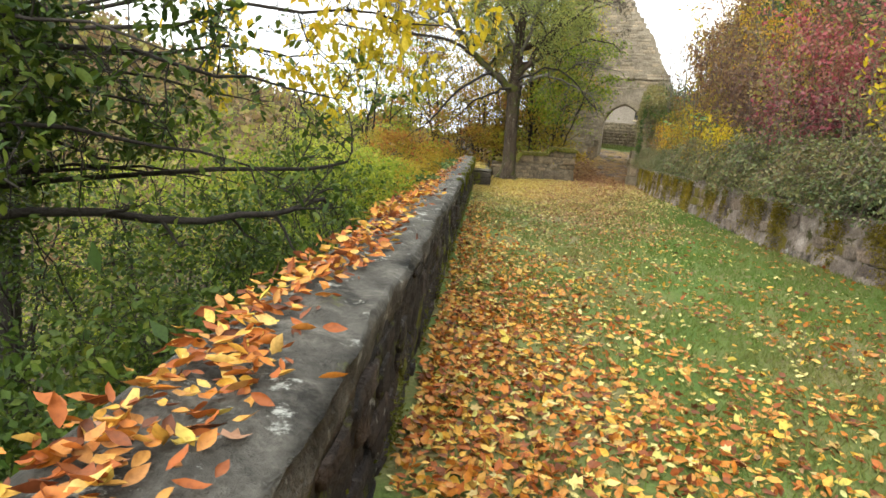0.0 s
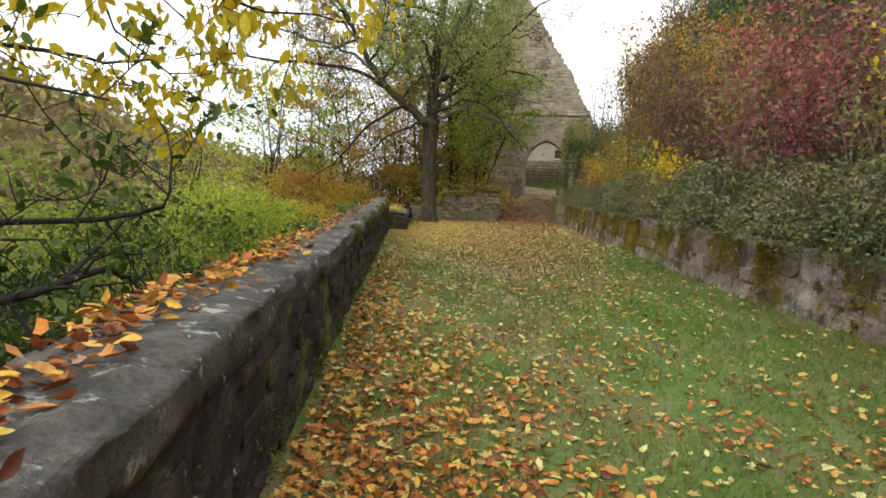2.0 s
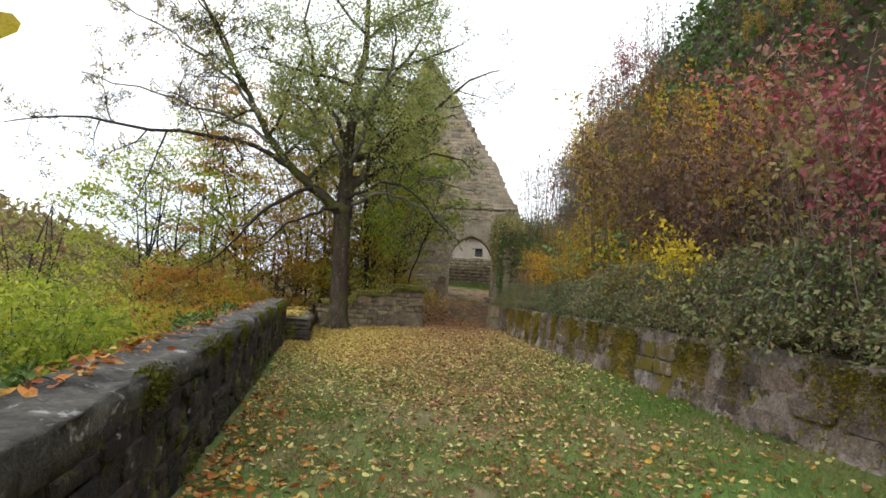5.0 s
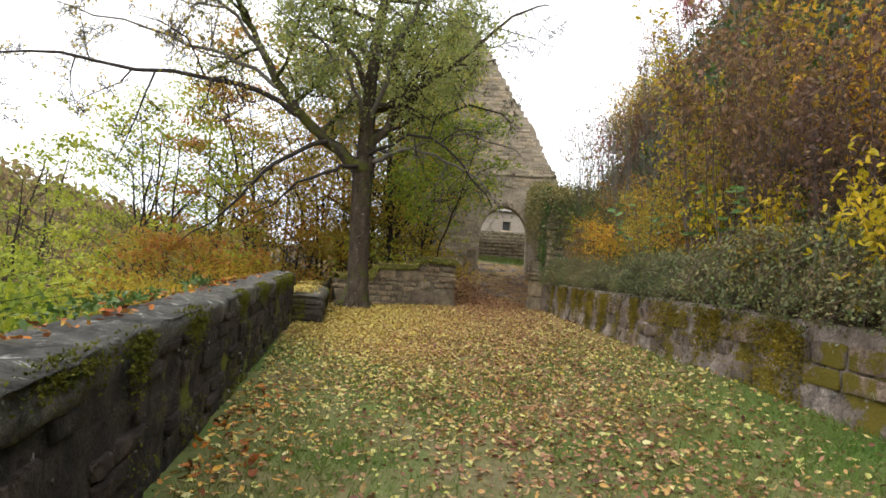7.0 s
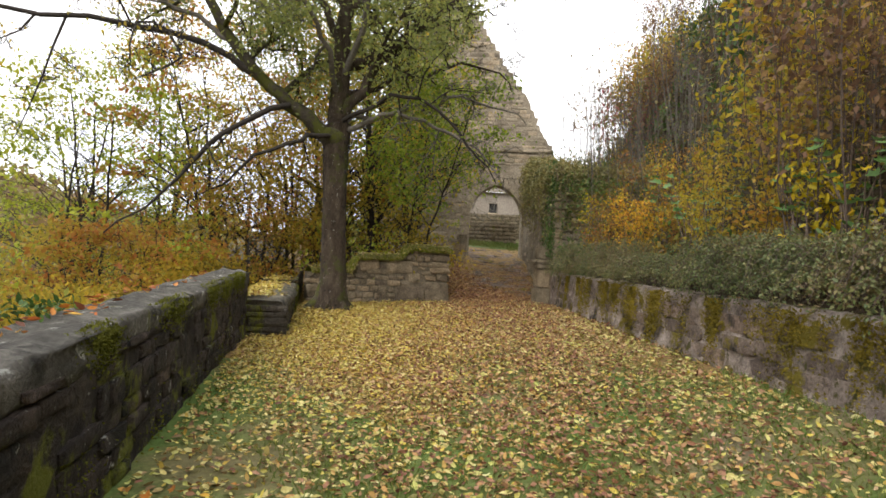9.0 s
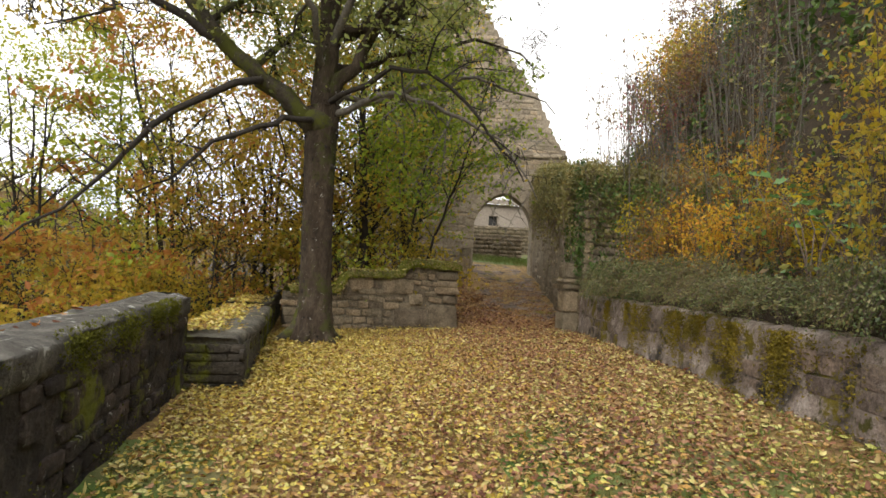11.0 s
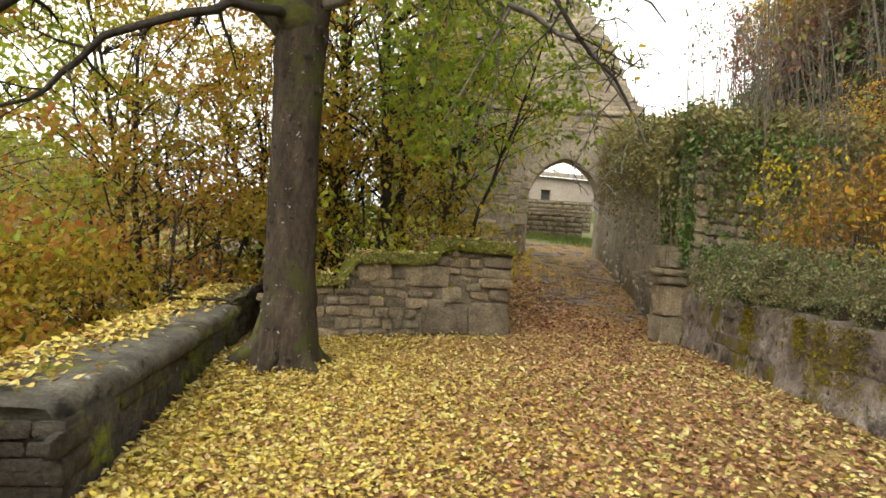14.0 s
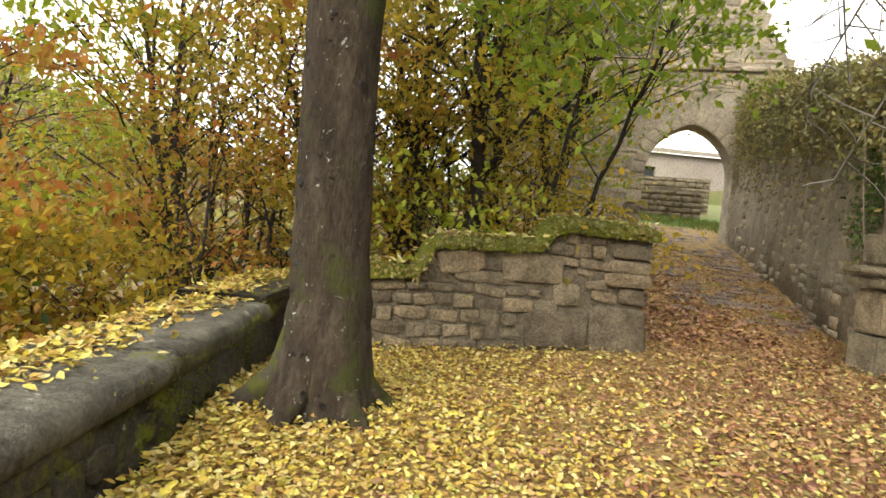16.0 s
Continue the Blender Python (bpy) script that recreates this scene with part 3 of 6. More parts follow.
def build_parapet():
    p = thing("parapet_wall", (0, 0, 0), "long dark mossy stone parapet wall beside the drop", "wall", kind="structure")
    ys = np.concatenate([np.arange(-12, 0, 0.4), np.arange(0, 20.66, 0.09)])

    def core(y):
        x, t = float(parapet_x(y)), float(parapet_top(y))
        g = float(base_z(y))
        h = t - 0.12 - g
        return [(x - 0.02, g - 0.3)] + [(x - 0.025 + wobble(y * 2.3, 7.1 * k, 0.006), g + h * k / 9) for k in range(10)] + [(x - 0.45, t - 0.12)] * 5 + [(x - 0.46, g - 0.2)] * 4 + [(x - 0.47, g - 1.6)] * 2
    v, f = strip(core, ys)
    v = v + rng.normal(size=v.shape) * np.array([0.008, 0.01, 0.008])
    part_mesh("wall_core", mesh_arrays("wall_core", v, f, M["dark_mortar"]), p, "dark lime mortar between the stones")

    def cap(y):
        x, t = float(parapet_x(y)), float(parapet_top(y))
        a, b, c = wobble(y, 0, 0.010), wobble(y, 1.7, 0.012), wobble(y, 4, 0.008)
        return [(x - 0.045, t - 0.2), (x - 0.02 + a, t - 0.17 + b), (x - 0.008 + a, t - 0.11 + c), (x - 0.004 + b, t - 0.035 + c), (x - 0.010 + a, t - 0.012 + c), (x - 0.028 + b, t - 0.001 + c), (x - 0.12, t + 0.006 + a), (x - 0.2, t + 0.01 + c),
                (x - 0.28, t + 0.012 + b), (x - 0.36, t + 0.008 + a), (x - 0.43 + b, t + 0.0 + c), (x - 0.475 + b, t - 0.02), (x - 0.495 + b, t - 0.07 + a), (x - 0.5 + a, t - 0.12), (x - 0.49 + a, t - 0.17), (x - 0.47, t - 0.2)]
    v, f = strip(cap, ys)
    v = v + rng.normal(size=v.shape) * np.array([0.005, 0.004, 0.0045])
    part_mesh("coping", mesh_arrays("coping", v, f, M["coping"]), p, "weathered grey coping with lichen")
    r = np.random.default_rng(3)
    shapes = stone_meshes(M["dark_stone"])
    placed = []
    for c, z, w, h in courses(20.4, 0.86, (0.10, 0.19), (0.16, 0.42), r, lambda s, z: r.random() < 0.42):
        y = 0.2 + c
        g = float(base_z(y))
        room = float(parapet_top(y)) - g - 0.10
        zz = g - 0.02 + z * room / 0.86
        placed.append((y, zz, w, h * room / 0.86))
    for k, (y, z, w, h) in enumerate(placed[:300]):
        s = part_mesh("stone", shapes[k % len(shapes)], p)
        s.matrix_world = face_matrix((float(parapet_x(y)) - 0.03, y, z), (1, -0.0555), w, 0.012 + 0.022 * r.random(), h)
    return p


def build_low_wall():
    p = thing("low_wall", (0, 0, 0), "low stone wall with a mossy slab top strewn with leaves", "wall", kind="structure")

    def inner(y):
        return 1.36 + 0.05 * (y - 20.2)

    def top(y):
        return 0.90 + 0.006 * (y - 20.2)
    ys = np.arange(20.67, 24.9, 0.2)

    def core(y):
        x, t, g = inner(y), top(y), float(base_z(y))
        return [(x - 0.02 + wobble(y, 2, .012), g - 0.3), (x - 0.03 + wobble(y, 5, .012), t - 0.12), (x - 0.78, t - 0.12), (x - 0.8, g - 1.6)]
    v, f = strip(core, ys)
    part_mesh("wall_core", mesh_arrays("wall_core", v, f, M["mossy_stone"]), p)

    def slab(y):
        worn = max(0.0, 1 - (y - 20.67) / 0.4) ** 2
        x, t = inner(y) - 0.05 * worn, top(y) - 0.05 * worn
        a, c = wobble(y, 3, 0.026), wobble(y, 1, 0.012)
        return [(x - 0.03, t - 0.17), (x - 0.005 + a, t - 0.13), (x + 0.005 + a, t - 0.06 + c), (x - 0.035 + a, t - 0.008), (x - 0.1, t + 0.004), (x - 0.4, t + 0.015),
                (x - 0.7, t + c), (x - 0.8 + a, t - 0.03), (x - 0.82 + a, t - 0.1), (x - 0.78, t - 0.15)]
    v, f = strip(slab, ys)
    v = v + rng.normal(size=v.shape) * np.array([0.006, 0.004, 0.003])
    part_mesh("slab", mesh_arrays("slab", v, f, M["slab"]), p, "worn grey slab top")
    r = np.random.default_rng(5)
    shapes = stone_meshes(M["mossy_stone"])
    for c, z, w, h in courses(4.1, 0.44, (0.08, 0.17), (0.13, 0.36), r, lambda s, z: r.random() < 0.55):
        y = 20.7 + c
        s = part_mesh("stone", shapes[int(r.integers(12))], p)
        s.matrix_world = face_matrix((inner(y) - 0.03, y, float(base_z(y)) + z - 0.03), (1, -0.05), w, 0.014 + 0.02 * r.random(), h)
    for c, z, w, h in courses(0.75, 0.46, (0.06, 0.12), (0.1, 0.26), r):
        s = part_mesh("stone", shapes[int(r.integers(12))], p)
        s.matrix_world = face_matrix((1.375 - 0.75 + c, 20.67, float(base_z(20.6)) + z * 1.12 - 0.03), (0, -1), w * 1.05, 0.012 + 0.02 * r.random(), h * 1.25)
    # the wall goes on, a little higher, behind the trunk
    q = thing("mossy_wall", (0, 0, 0), "mossy dark stone wall behind the trunk", "wall", kind="structure")

    def back(y):
        x, t, g = 1.5 + 0.08 * (y - 24.9), 0.98 + wobble(y, 0, .012), float(base_z(y))
        return [(x, g - 0.3), (x + 0.02, t - 0.04), (x - 0.03, t), (x - 0.74, t), (x - 0.79, t - 0.05), (x - 0.78, g - 1.6)]
    v, f = strip(back, np.arange(24.9, 27.3, 0.2))
    part_mesh("wall_core", mesh_arrays("wall_core", v, f, M["mossy_stone"]), q)
    shapes = stone_meshes(M["mossy_stone"])
    for c, z, w, h in courses(2.2, 0.56, (0.14, 0.22), (0.3, 0.55), r):
        y = 24.95 + c
        s = part_mesh("stone", shapes[int(r.integers(12))], q)
        s.matrix_world = face_matrix((1.5 + 0.08 * (y - 24.9), y, float(base_z(y)) + z), (1, -0.08), w, 0.035, h)
    return p


CW_A, CW_B = Vector((1.83, 25.49, 0)), Vector((5.2, 26.05, 0))


def build_cross_wall():
    p = thing("ruined_wall", (0, 0, 0), "ruined rubble stone wall end with a mossy leaf-covered top", "wall", kind="structure")
    d = CW_B - CW_A
    ln = d.length
    a = d.normalized()
    out = Vector((a.y, -a.x, 0))
    zb = 0.50

    def height(s):
        return np.interp(s, [0, 0.95, 1.1, 2.15, 2.35, ln], [0.70, 0.70, 1.02, 1.05, 1.30, 1.28])
    bm = bmesh.new()
    prof = [(0, 0.66), (0.98, 0.66), (1.12, 0.98), (2.15, 1.01), (2.35, 1.25), (ln - 0.05, 1.23)]
    front, rear = [], []
    for s, h in prof:
        o = CW_A + a * s
        for lst, off in ((front, -0.04), (rear, -0.62)):
            q = o + out * off
            lst.append((bm.verts.new((q.x, q.y, zb - 0.3)), bm.verts.new((q.x, q.y, zb + h))))
    for i in range(len(prof) - 1):
        bm.faces.new((front[i][0], front[i + 1][0], front[i + 1][1], front[i][1]))
        bm.faces.new((rear[i][0], rear[i][1], rear[i + 1][1], rear[i + 1][0]))
        bm.faces.new((front[i][1], front[i + 1][1], rear[i + 1][1], rear[i][1]))
    for i in (0, len(prof) - 1):
        bm.faces.new((front[i][0], front[i][1], rear[i][1], rear[i][0]))
    part("wall_core", bm, M["grey_mortar"], p, "crumbling grey mortar")
    r = np.random.default_rng(11)
    shapes = stone_meshes(M["grey_stone"])

    def put(s, z, w, h, deep):
        o = CW_A + a * s + out * -0.04
        st = part_mesh("stone", shapes[int(r.integers(12))], p)
        loose = 1.0 if w > 0.5 else 0.0
        st.matrix_world = face_matrix((o.x, o.y, zb + z + (1 - loose) * r.uniform(-.012, .012)), out, w * r.uniform(0.82 + 0.1 * loose, 1.08), deep, h * r.uniform(0.72 + 0.28 * loose, 1.2)) @ Matrix.Rotation((1 - loose) * r.uniform(-.10, .10), 4, "Y")
    # dressed corner blocks, then rubble
    put(ln - 0.32, 0.26, 0.62, 0.50, 0.06)
    put(ln - 0.18, 0.62, 0.38, 0.21, 0.06)
    put(ln - 0.26, 0.80, 0.52, 0.13, 0.085)
    put(ln - 0.24, 0.94, 0.46, 0.13, 0.06)
    put(ln - 0.24, 1.10, 0.44, 0.19, 0.05)
    put(ln - 1.00, 0.24, 0.72, 0.34, 0.055)
    put(ln - 0.92, 0.60, 0.34, 0.24, 0.05)
    put(ln - 1.30, 0.86, 0.62, 0.28, 0.05)
    put(ln - 2.05, 0.88, 0.44, 0.27, 0.05)
    taken = [(ln - 0.62, ln, 0, 0.52), (ln - 0.5, ln, 0.5, 1.3), (ln - 1.38, ln - 0.6, 0.05, 0.43), (ln - 1.1, ln - 0.73, 0.46, 0.74), (ln - 1.62, ln - 0.98, 0.7, 1.01), (ln - 2.28, ln - 1.82, 0.73, 1.02)]

    def skip(s, z):
        return z + 0.04 > height(s) or any(s0 + 0.02 < s < s1 - 0.02 and z0 < z < z1 for s0, s1, z0, z1 in taken)
    for s, z, w, h in courses(ln, 1.29, (0.08, 0.19), (0.12, 0.34), r, skip):
        put(s, z, w, h, 0.016 + 0.026 * r.random())
    # the end that looks to the path
    end = Vector((a.x, a.y, 0))
    z = 0.0
    for h in (0.5, 0.22, 0.16, 0.16, 0.2):
        o = CW_B - out * 0.32
        st = part_mesh("stone", shapes[int(r.integers(12))], p)
        st.matrix_world = face_matrix((o.x - 0.03 * a.x, o.y, zb + z + h / 2), end, 0.56, 0.04, h - 0.02)
        z += h
    # a turf cap of moss on top
    bm = bmesh.new()
    n = 46
    rings = []
    for i in range(n):
        s = 0.02 + (ln + 0.02) * i / (n - 1)
        h = float(height(s))
        o = CW_A + a * s
        ring = []
        for off, up in ((0.05, -0.05), (0.035, 0.03), (-0.08, 0.075), (-0.3, 0.10), (-0.55, 0.06), (-0.68, -0.05)):
            q = o + out * (off + r.uniform(-.02, .03))
            ring.append(bm.verts.new((q.x, q.y, zb + h + up * (1.2 if s > 2.2 else 0.8) + r.uniform(-.015, .02))))
        rings.append(ring)
    for i in range(n - 1):
        for j in range(5):
            f = bm.faces.new((rings[i][j], rings[i + 1][j], rings[i + 1][j + 1], rings[i][j + 1]))
            f.smooth = True
    part("moss_cap", bm, M["moss"], p, "thick green moss cap")
    return p


def build_retaining():
    p = thing("retaining_wall", (0, 0, 0), "low brown stone retaining wall with ochre moss below the hillside", "wall", kind="structure")
    ys = np.arange(-12, 25.7, 0.12)

    def body(y):
        x, t = float(bank_x(y)), float(bank_top(y))
        g = float(path_z(x, y))
        a = wobble(y, 1, 0.014)
        return [(x - 0.06 + a, g - 0.35), (x - 0.05 + a, g + 0.02), (x - 0.01 + wobble(y, 2.2, .015), g + 0.2), (x + 0.0 + wobble(y * 2.1, 1.2, .012), g + 0.3), (x + 0.01 + wobble(y, 3.2, .02), g + 0.42), (x + 0.02 + wobble(y * 2.7, 4.2, .012), g + 0.5), (x + 0.03 + a, t - 0.06), (x + 0.08, t + 0.0),
                (x + 0.45, t + 0.02), (x + 0.5, t - 0.1), (x + 0.5, g + 0.3), (x + 0.5, g + 0.2), (x + 0.5, g + 0.1), (x + 0.5, g - 0.35)]
    v, f = strip(body, ys)
    v = v + rng.normal(size=v.shape) * np.array([0.010, 0.01, 0.008])
    part_mesh("wall_core", mesh_arrays("wall_core", v, f, M["render_coat"]), p, "flaking mortar coat patched with ochre moss")
    r = np.random.default_rng(17)
    shapes = stone_meshes(M["brown_stone"])
    n = 0
    for c, z, w, h in courses(22.4, 0.6, (0.14, 0.22), (0.28, 0.62), r):
        y = 3.1 + c
        if r.random() < 0.5 or n >= 290:
            continue
        n += 1
        x = float(bank_x(y))
        slope = float(bank_x(y + .2) - bank_x(y - .2)) / 0.4
        s = part_mesh("stone", shapes[int(r.integers(12))], p)
        s.matrix_world = face_matrix((x - 0.03 + 0.07 * z, y, float(path_z(x, y)) + z), (-1, slope), w, 0.008 + 0.018 * r.random(), h)
    return p


def build_pier():
    """The gate pier with its moulded capital, and the quoins of the high wall beside it."""
    p = thing("gate_pier", (0, 0, 0), "worn grey stone gate pier with a moulded capital", "pier", kind="structure")
    r = np.random.default_rng(23)
    g = 0.45

    def block(name, x0, x1, y0, y1, z0, z1, label=""):
        bm = bmesh.new()
        bmesh.ops.create_cube(bm, size=1)
        for v in bm.verts:
            v.co = Vector(((x0 + x1) / 2 + v.co.x * (x1 - x0), (y0 + y1) / 2 + v.co.y * (y1 - y0), (z0 + z1) / 2 + v.co.z * (z1 - z0)))
        bmesh.ops.bevel(bm, geom=bm.edges[:], offset=0.022, segments=2, affect='EDGES')
        bmesh.ops.subdivide_edges(bm, edges=[e for e in bm.edges if e.calc_length() > 0.15], cuts=2, use_grid_fill=True)
        for v in bm.verts:
            v.co += Vector(r.uniform(-.007, .007, 3))
        return part(name, bm, M["grey_stone"], p, label)
    block("stone", 7.35, 7.75, 25.62, 26.02, g, 0.98)
    block("stone", 7.37, 7.75, 25.63, 26.0, 1.0, 1.45)
    block("capital", 7.30, 7.78, 25.55, 26.08, 1.47, 1.58, "moulded capital, chipped")
    block("capital", 7.25, 7.78, 25.50, 26.12, 1.60, 1.68, "moulded capital, chipped")
    block("stone", 7.38, 7.78, 25.64, 26.0, 1.70, 2.02)
    z = 0.5
    while z < 3.3:
        h = r.uniform(0.2, 0.34)
        w = r.uniform(0.28, 0.5)
        block("stone", 7.66, 7.66 + w, 25.50 + r.uniform(0, .05), 25.95, z, z + h - 0.015)
        z += h
    return p


def build_side_wall():
    """The high wall from the pier to the gate."""
    p = thing("side_wall", (0, 0, 0), "high grey rubble wall leading to the gateway, hung with creeper", "wall", kind="structure")
    ys = np.arange(25.9, 35.6, 0.3)

    def body(y):
        x, t, g = float(bank_x(y)), float(bank_top(y)), float(base_z(y))
        a = wobble(y, 1, 0.03)
        return [(x + 0.0 + a, g - 0.4), (x + 0.03 + a, g + 0.9), (x + 0.07 + a, g + 1.8), (x + 0.1 + a, g + 2.6), (x + 0.12, t - 0.05), (x + 0.2, t + 0.05),
                (x + 0.7, t + 0.05), (x + 0.8, t - 0.1), (x + 0.8, g + 0.5), (x + 0.8, g - 0.4)]
    v, f = strip(body, ys)
    v = v + rng.normal(size=v.shape) * np.array([0.012, 0.0, 0.012])
    part_mesh("wall_core", mesh_arrays("wall_core", v, f, M["ruin_mortar"]), p)
    r = np.random.default_rng(29)
    ms = []
    for c, z, w, h in courses(9.4, 3.35, (0.10, 0.22), (0.16, 0.45), r):
        if r.random() < 0.5:
            continue
        y = 26.05 + c * 0.96
        ms.append(face_matrix((float(bank_x(y)) + wobble(y, 1, 0.03) + 0.037 * z + 0.012, y, float(base_z(y)) + z), (-1, 0.3), w * 1.0, 0.008 + 0.010 * r.random(), h * 1.0))
    for c, z, w, h in courses(3.6, 3.0, (0.10, 0.22), (0.16, 0.45), r):
        ms.append(face_matrix((8.0 + c, 25.72 - 0.12 * c, 0.75 + z), (-0.12, -1), w, 0.03 + 0.03 * r.random(), h))
    tagged(part_mesh("masonry", joined_stones("masonry", ms, M["ruin_stone"]), p), kind="stuff")
    bm = bmesh.new()
    vs = [bm.verts.new(c) for c in ((7.95, 25.73, 0.3), (11.6, 25.29, 0.3), (11.6, 25.29, 3.72), (7.95, 25.73, 3.72))]
    ext = bmesh.ops.extrude_face_region(bm, geom=[bm.faces.new(vs)])
    for q in ext["geom"]:
        if isinstance(q, bmesh.types.BMVert):
            q.co.y += 0.55
    bmesh.ops.recalc_face_normals(bm, faces=bm.faces[:])
    part("wall_core", bm, M["ruin_mortar"], p)
    return p


GATE_Y, GATE_X0, GATE_X1 = 35.2, 8.35, 10.45


def arch_pts(n=9):
    """The opening's outline from the left foot over the pointed crown to the right foot."""
    x0, x1, sz, top = GATE_X0, GATE_X1, 3.42, 4.72
    xm = (x0 + x1) / 2
    h, rise = xm - x0, top - sz
    rad = (h * h + rise * rise) / (2 * h)
    end = math.asin(rise / rad)
    left = [(x0 + rad * (1 - math.cos(end * i / n)), sz + rad * math.sin(end * i / n)) for i in range(n + 1)]
    return [(x0, 1.2)] + left + [(2 * xm - x, z) for x, z in left[-2::-1]] + [(x1, 1.2)]


def gable_edge(r):
    """The ragged broken gable above the gate, from the right foot up and down to the left foot."""
    key = [(12.3, 0.8), (12.2, 5.0), (11.5, 6.4), (11.05, 7.2), (10.6, 8.1), (10.35, 8.5), (9.6, 9.6), (8.7, 11.1), (7.9, 12.3), (7.2, 13.3), (6.8, 13.6), (6.3, 12.9), (5.6, 11.0), (4.9, 8.8), (4.3, 7.0), (3.9, 5.4), (3.8, 0.6)]
    res = []
    for (xa, za), (xb, zb) in zip(key[:-1], key[1:]):
        n = max(1, int(math.hypot(xb - xa, zb - za) / 0.3)) if min(za, zb) > 4.9 else 1
        for i in range(n):
            u = i / n
            j = 0.09 if n > 1 else 0
            x, z = xa + (xb - xa) * u, za + (zb - za) * u
            res.append((x + r.uniform(-j, j), z))
            if n > 1:
                res.append((x + (xb - xa) / n * 0.75 + r.uniform(-j, j) * .5, z + (zb - za) / n * 0.12))
    res.append(key[-1])
    return res


def inside(poly, x, z):
    c = False
    for (xa, za), (xb, zb) in zip(poly, poly[1:] + poly[:1]):
        if (za > z) != (zb > z) and x < (xb - xa) * (z - za) / (zb - za) + xa:
            c = not c
    return c


def build_gatehouse():
    p = thing("gatehouse_ruin", (0, 0, 0), "ruined stone gatehouse gable with a pointed arch gateway", "ruin")
    r = np.random.default_rng(31)
    poly = gable_edge(r) + arch_pts()
    bm = bmesh.new()
    face = bm.faces.new([bm.verts.new((x, GATE_Y, z)) for x, z in poly])
    res = bmesh.ops.extrude_face_region(bm, geom=[face])
    for v in res["geom"]:
        if isinstance(v, bmesh.types.BMVert):
            v.co.y += 0.9
    bmesh.ops.recalc_face_normals(bm, faces=bm.faces[:])
    bmesh.ops.triangulate(bm, faces=[f for f in bm.faces if len(f.verts) > 4])
    part("wall_core", bm, M["ruin_mortar"], p)
    ms = []
    for c, z, w, h in courses(8.8, 12.8, (0.10, 0.2), (0.18, 0.5), r):
        x, zz = 3.7 + c, 0.8 + z
        corners = [(x + sx * w * 0.45, zz + sz * h * 0.45) for sx in (-1, 1) for sz in (-1, 1)]
        near_arch = GATE_X0 - 0.42 < x < GATE_X1 + 0.42 and zz < 5.15
        if all(inside(poly, *q) for q in corners) and not near_arch and r.random() > 0.22:
            ms.append(face_matrix((x, GATE_Y, zz), (0, -1), w, 0.004 + 0.013 * r.random(), h))
    tagged(part_mesh("masonry", joined_stones("masonry", ms, M["ruin_stone"]), p), kind="stuff")
    # a projecting string course and the arch ring
    for x in np.arange(7.6, 11.6, 0.62):
        v, f = SHAPES[int(r.integers(12))]
        s = part_mesh("string_course", mesh_arrays("string_course", v, f, M["ruin_stone"]), p)
        s.matrix_world = face_matrix((x, GATE_Y, 6.15 + r.uniform(-.02, .02)), (0, -1), 0.6, 0.07, 0.13)
    shapes = stone_meshes(M["ruin_stone"], "voussoir")
    a = arch_pts(7)
    for (xa, za), (xb, zb) in zip(a[1:-2], a[2:-1]):
        dx, dz = xb - xa, zb - za
        ln = math.hypot(dx, dz)
        nx, nz = -dz / ln, dx / ln
        s = part_mesh("voussoir", shapes[int(r.integers(12))], p)
        cx, cz = (xa + xb) / 2 + nx * 0.17, (za + zb) / 2 + nz * 0.17
        s.matrix_world = Matrix(((dx, 0, nx * 0.32, cx), (0, 0.035, 0, GATE_Y), (dz, 0, nz * 0.32, cz), (0, 0, 0, 1)))
    z = 1.55
    for k in range(5):
        for x, sg in ((GATE_X0, -1), (GATE_X1, 1)):
            s = part_mesh("jamb_stone", shapes[int(r.integers(12))], p)
            s.matrix_world = face_matrix((x + sg * 0.2, GATE_Y, z + 0.18), (0, -1), 0.4, 0.03, 0.34)
        z += 0.36
    # the front turns to meet the path
    p.matrix_world = Matrix.Translation((9.3, GATE_Y, 0)) @ Matrix.Rotation(radians(-16), 4, 'Z') @ Matrix.Translation((-9.3, -GATE_Y, 0))
    # two short posts before the gateway
    for x, y, h in ((7.5, 33.7, 0.75), (7.85, 34.6, 1.0)):
        q = thing("stone_post", (x, y, 0), "short weathered stone post beside the gateway", "post", "posts at the gateway")
        z0 = float(base_z(y)) - 0.1
        bm = bmesh.new()
        bmesh.ops.create_cube(bm, size=1, matrix=Matrix.Translation((0, 0, z0 + h / 2)) @ Matrix.Rotation(0.3, 4, 'Z') @ Matrix.Diagonal((0.3, 0.34, h, 1)))
        bmesh.ops.bevel(bm, geom=bm.edges[:], offset=0.035, segments=2, affect='EDGES')
        for v in bm.verts:
            v.co += Vector(r.uniform(-.015, .015, 3))
        part("shaft", bm, M["grey_stone"], q)
    return p


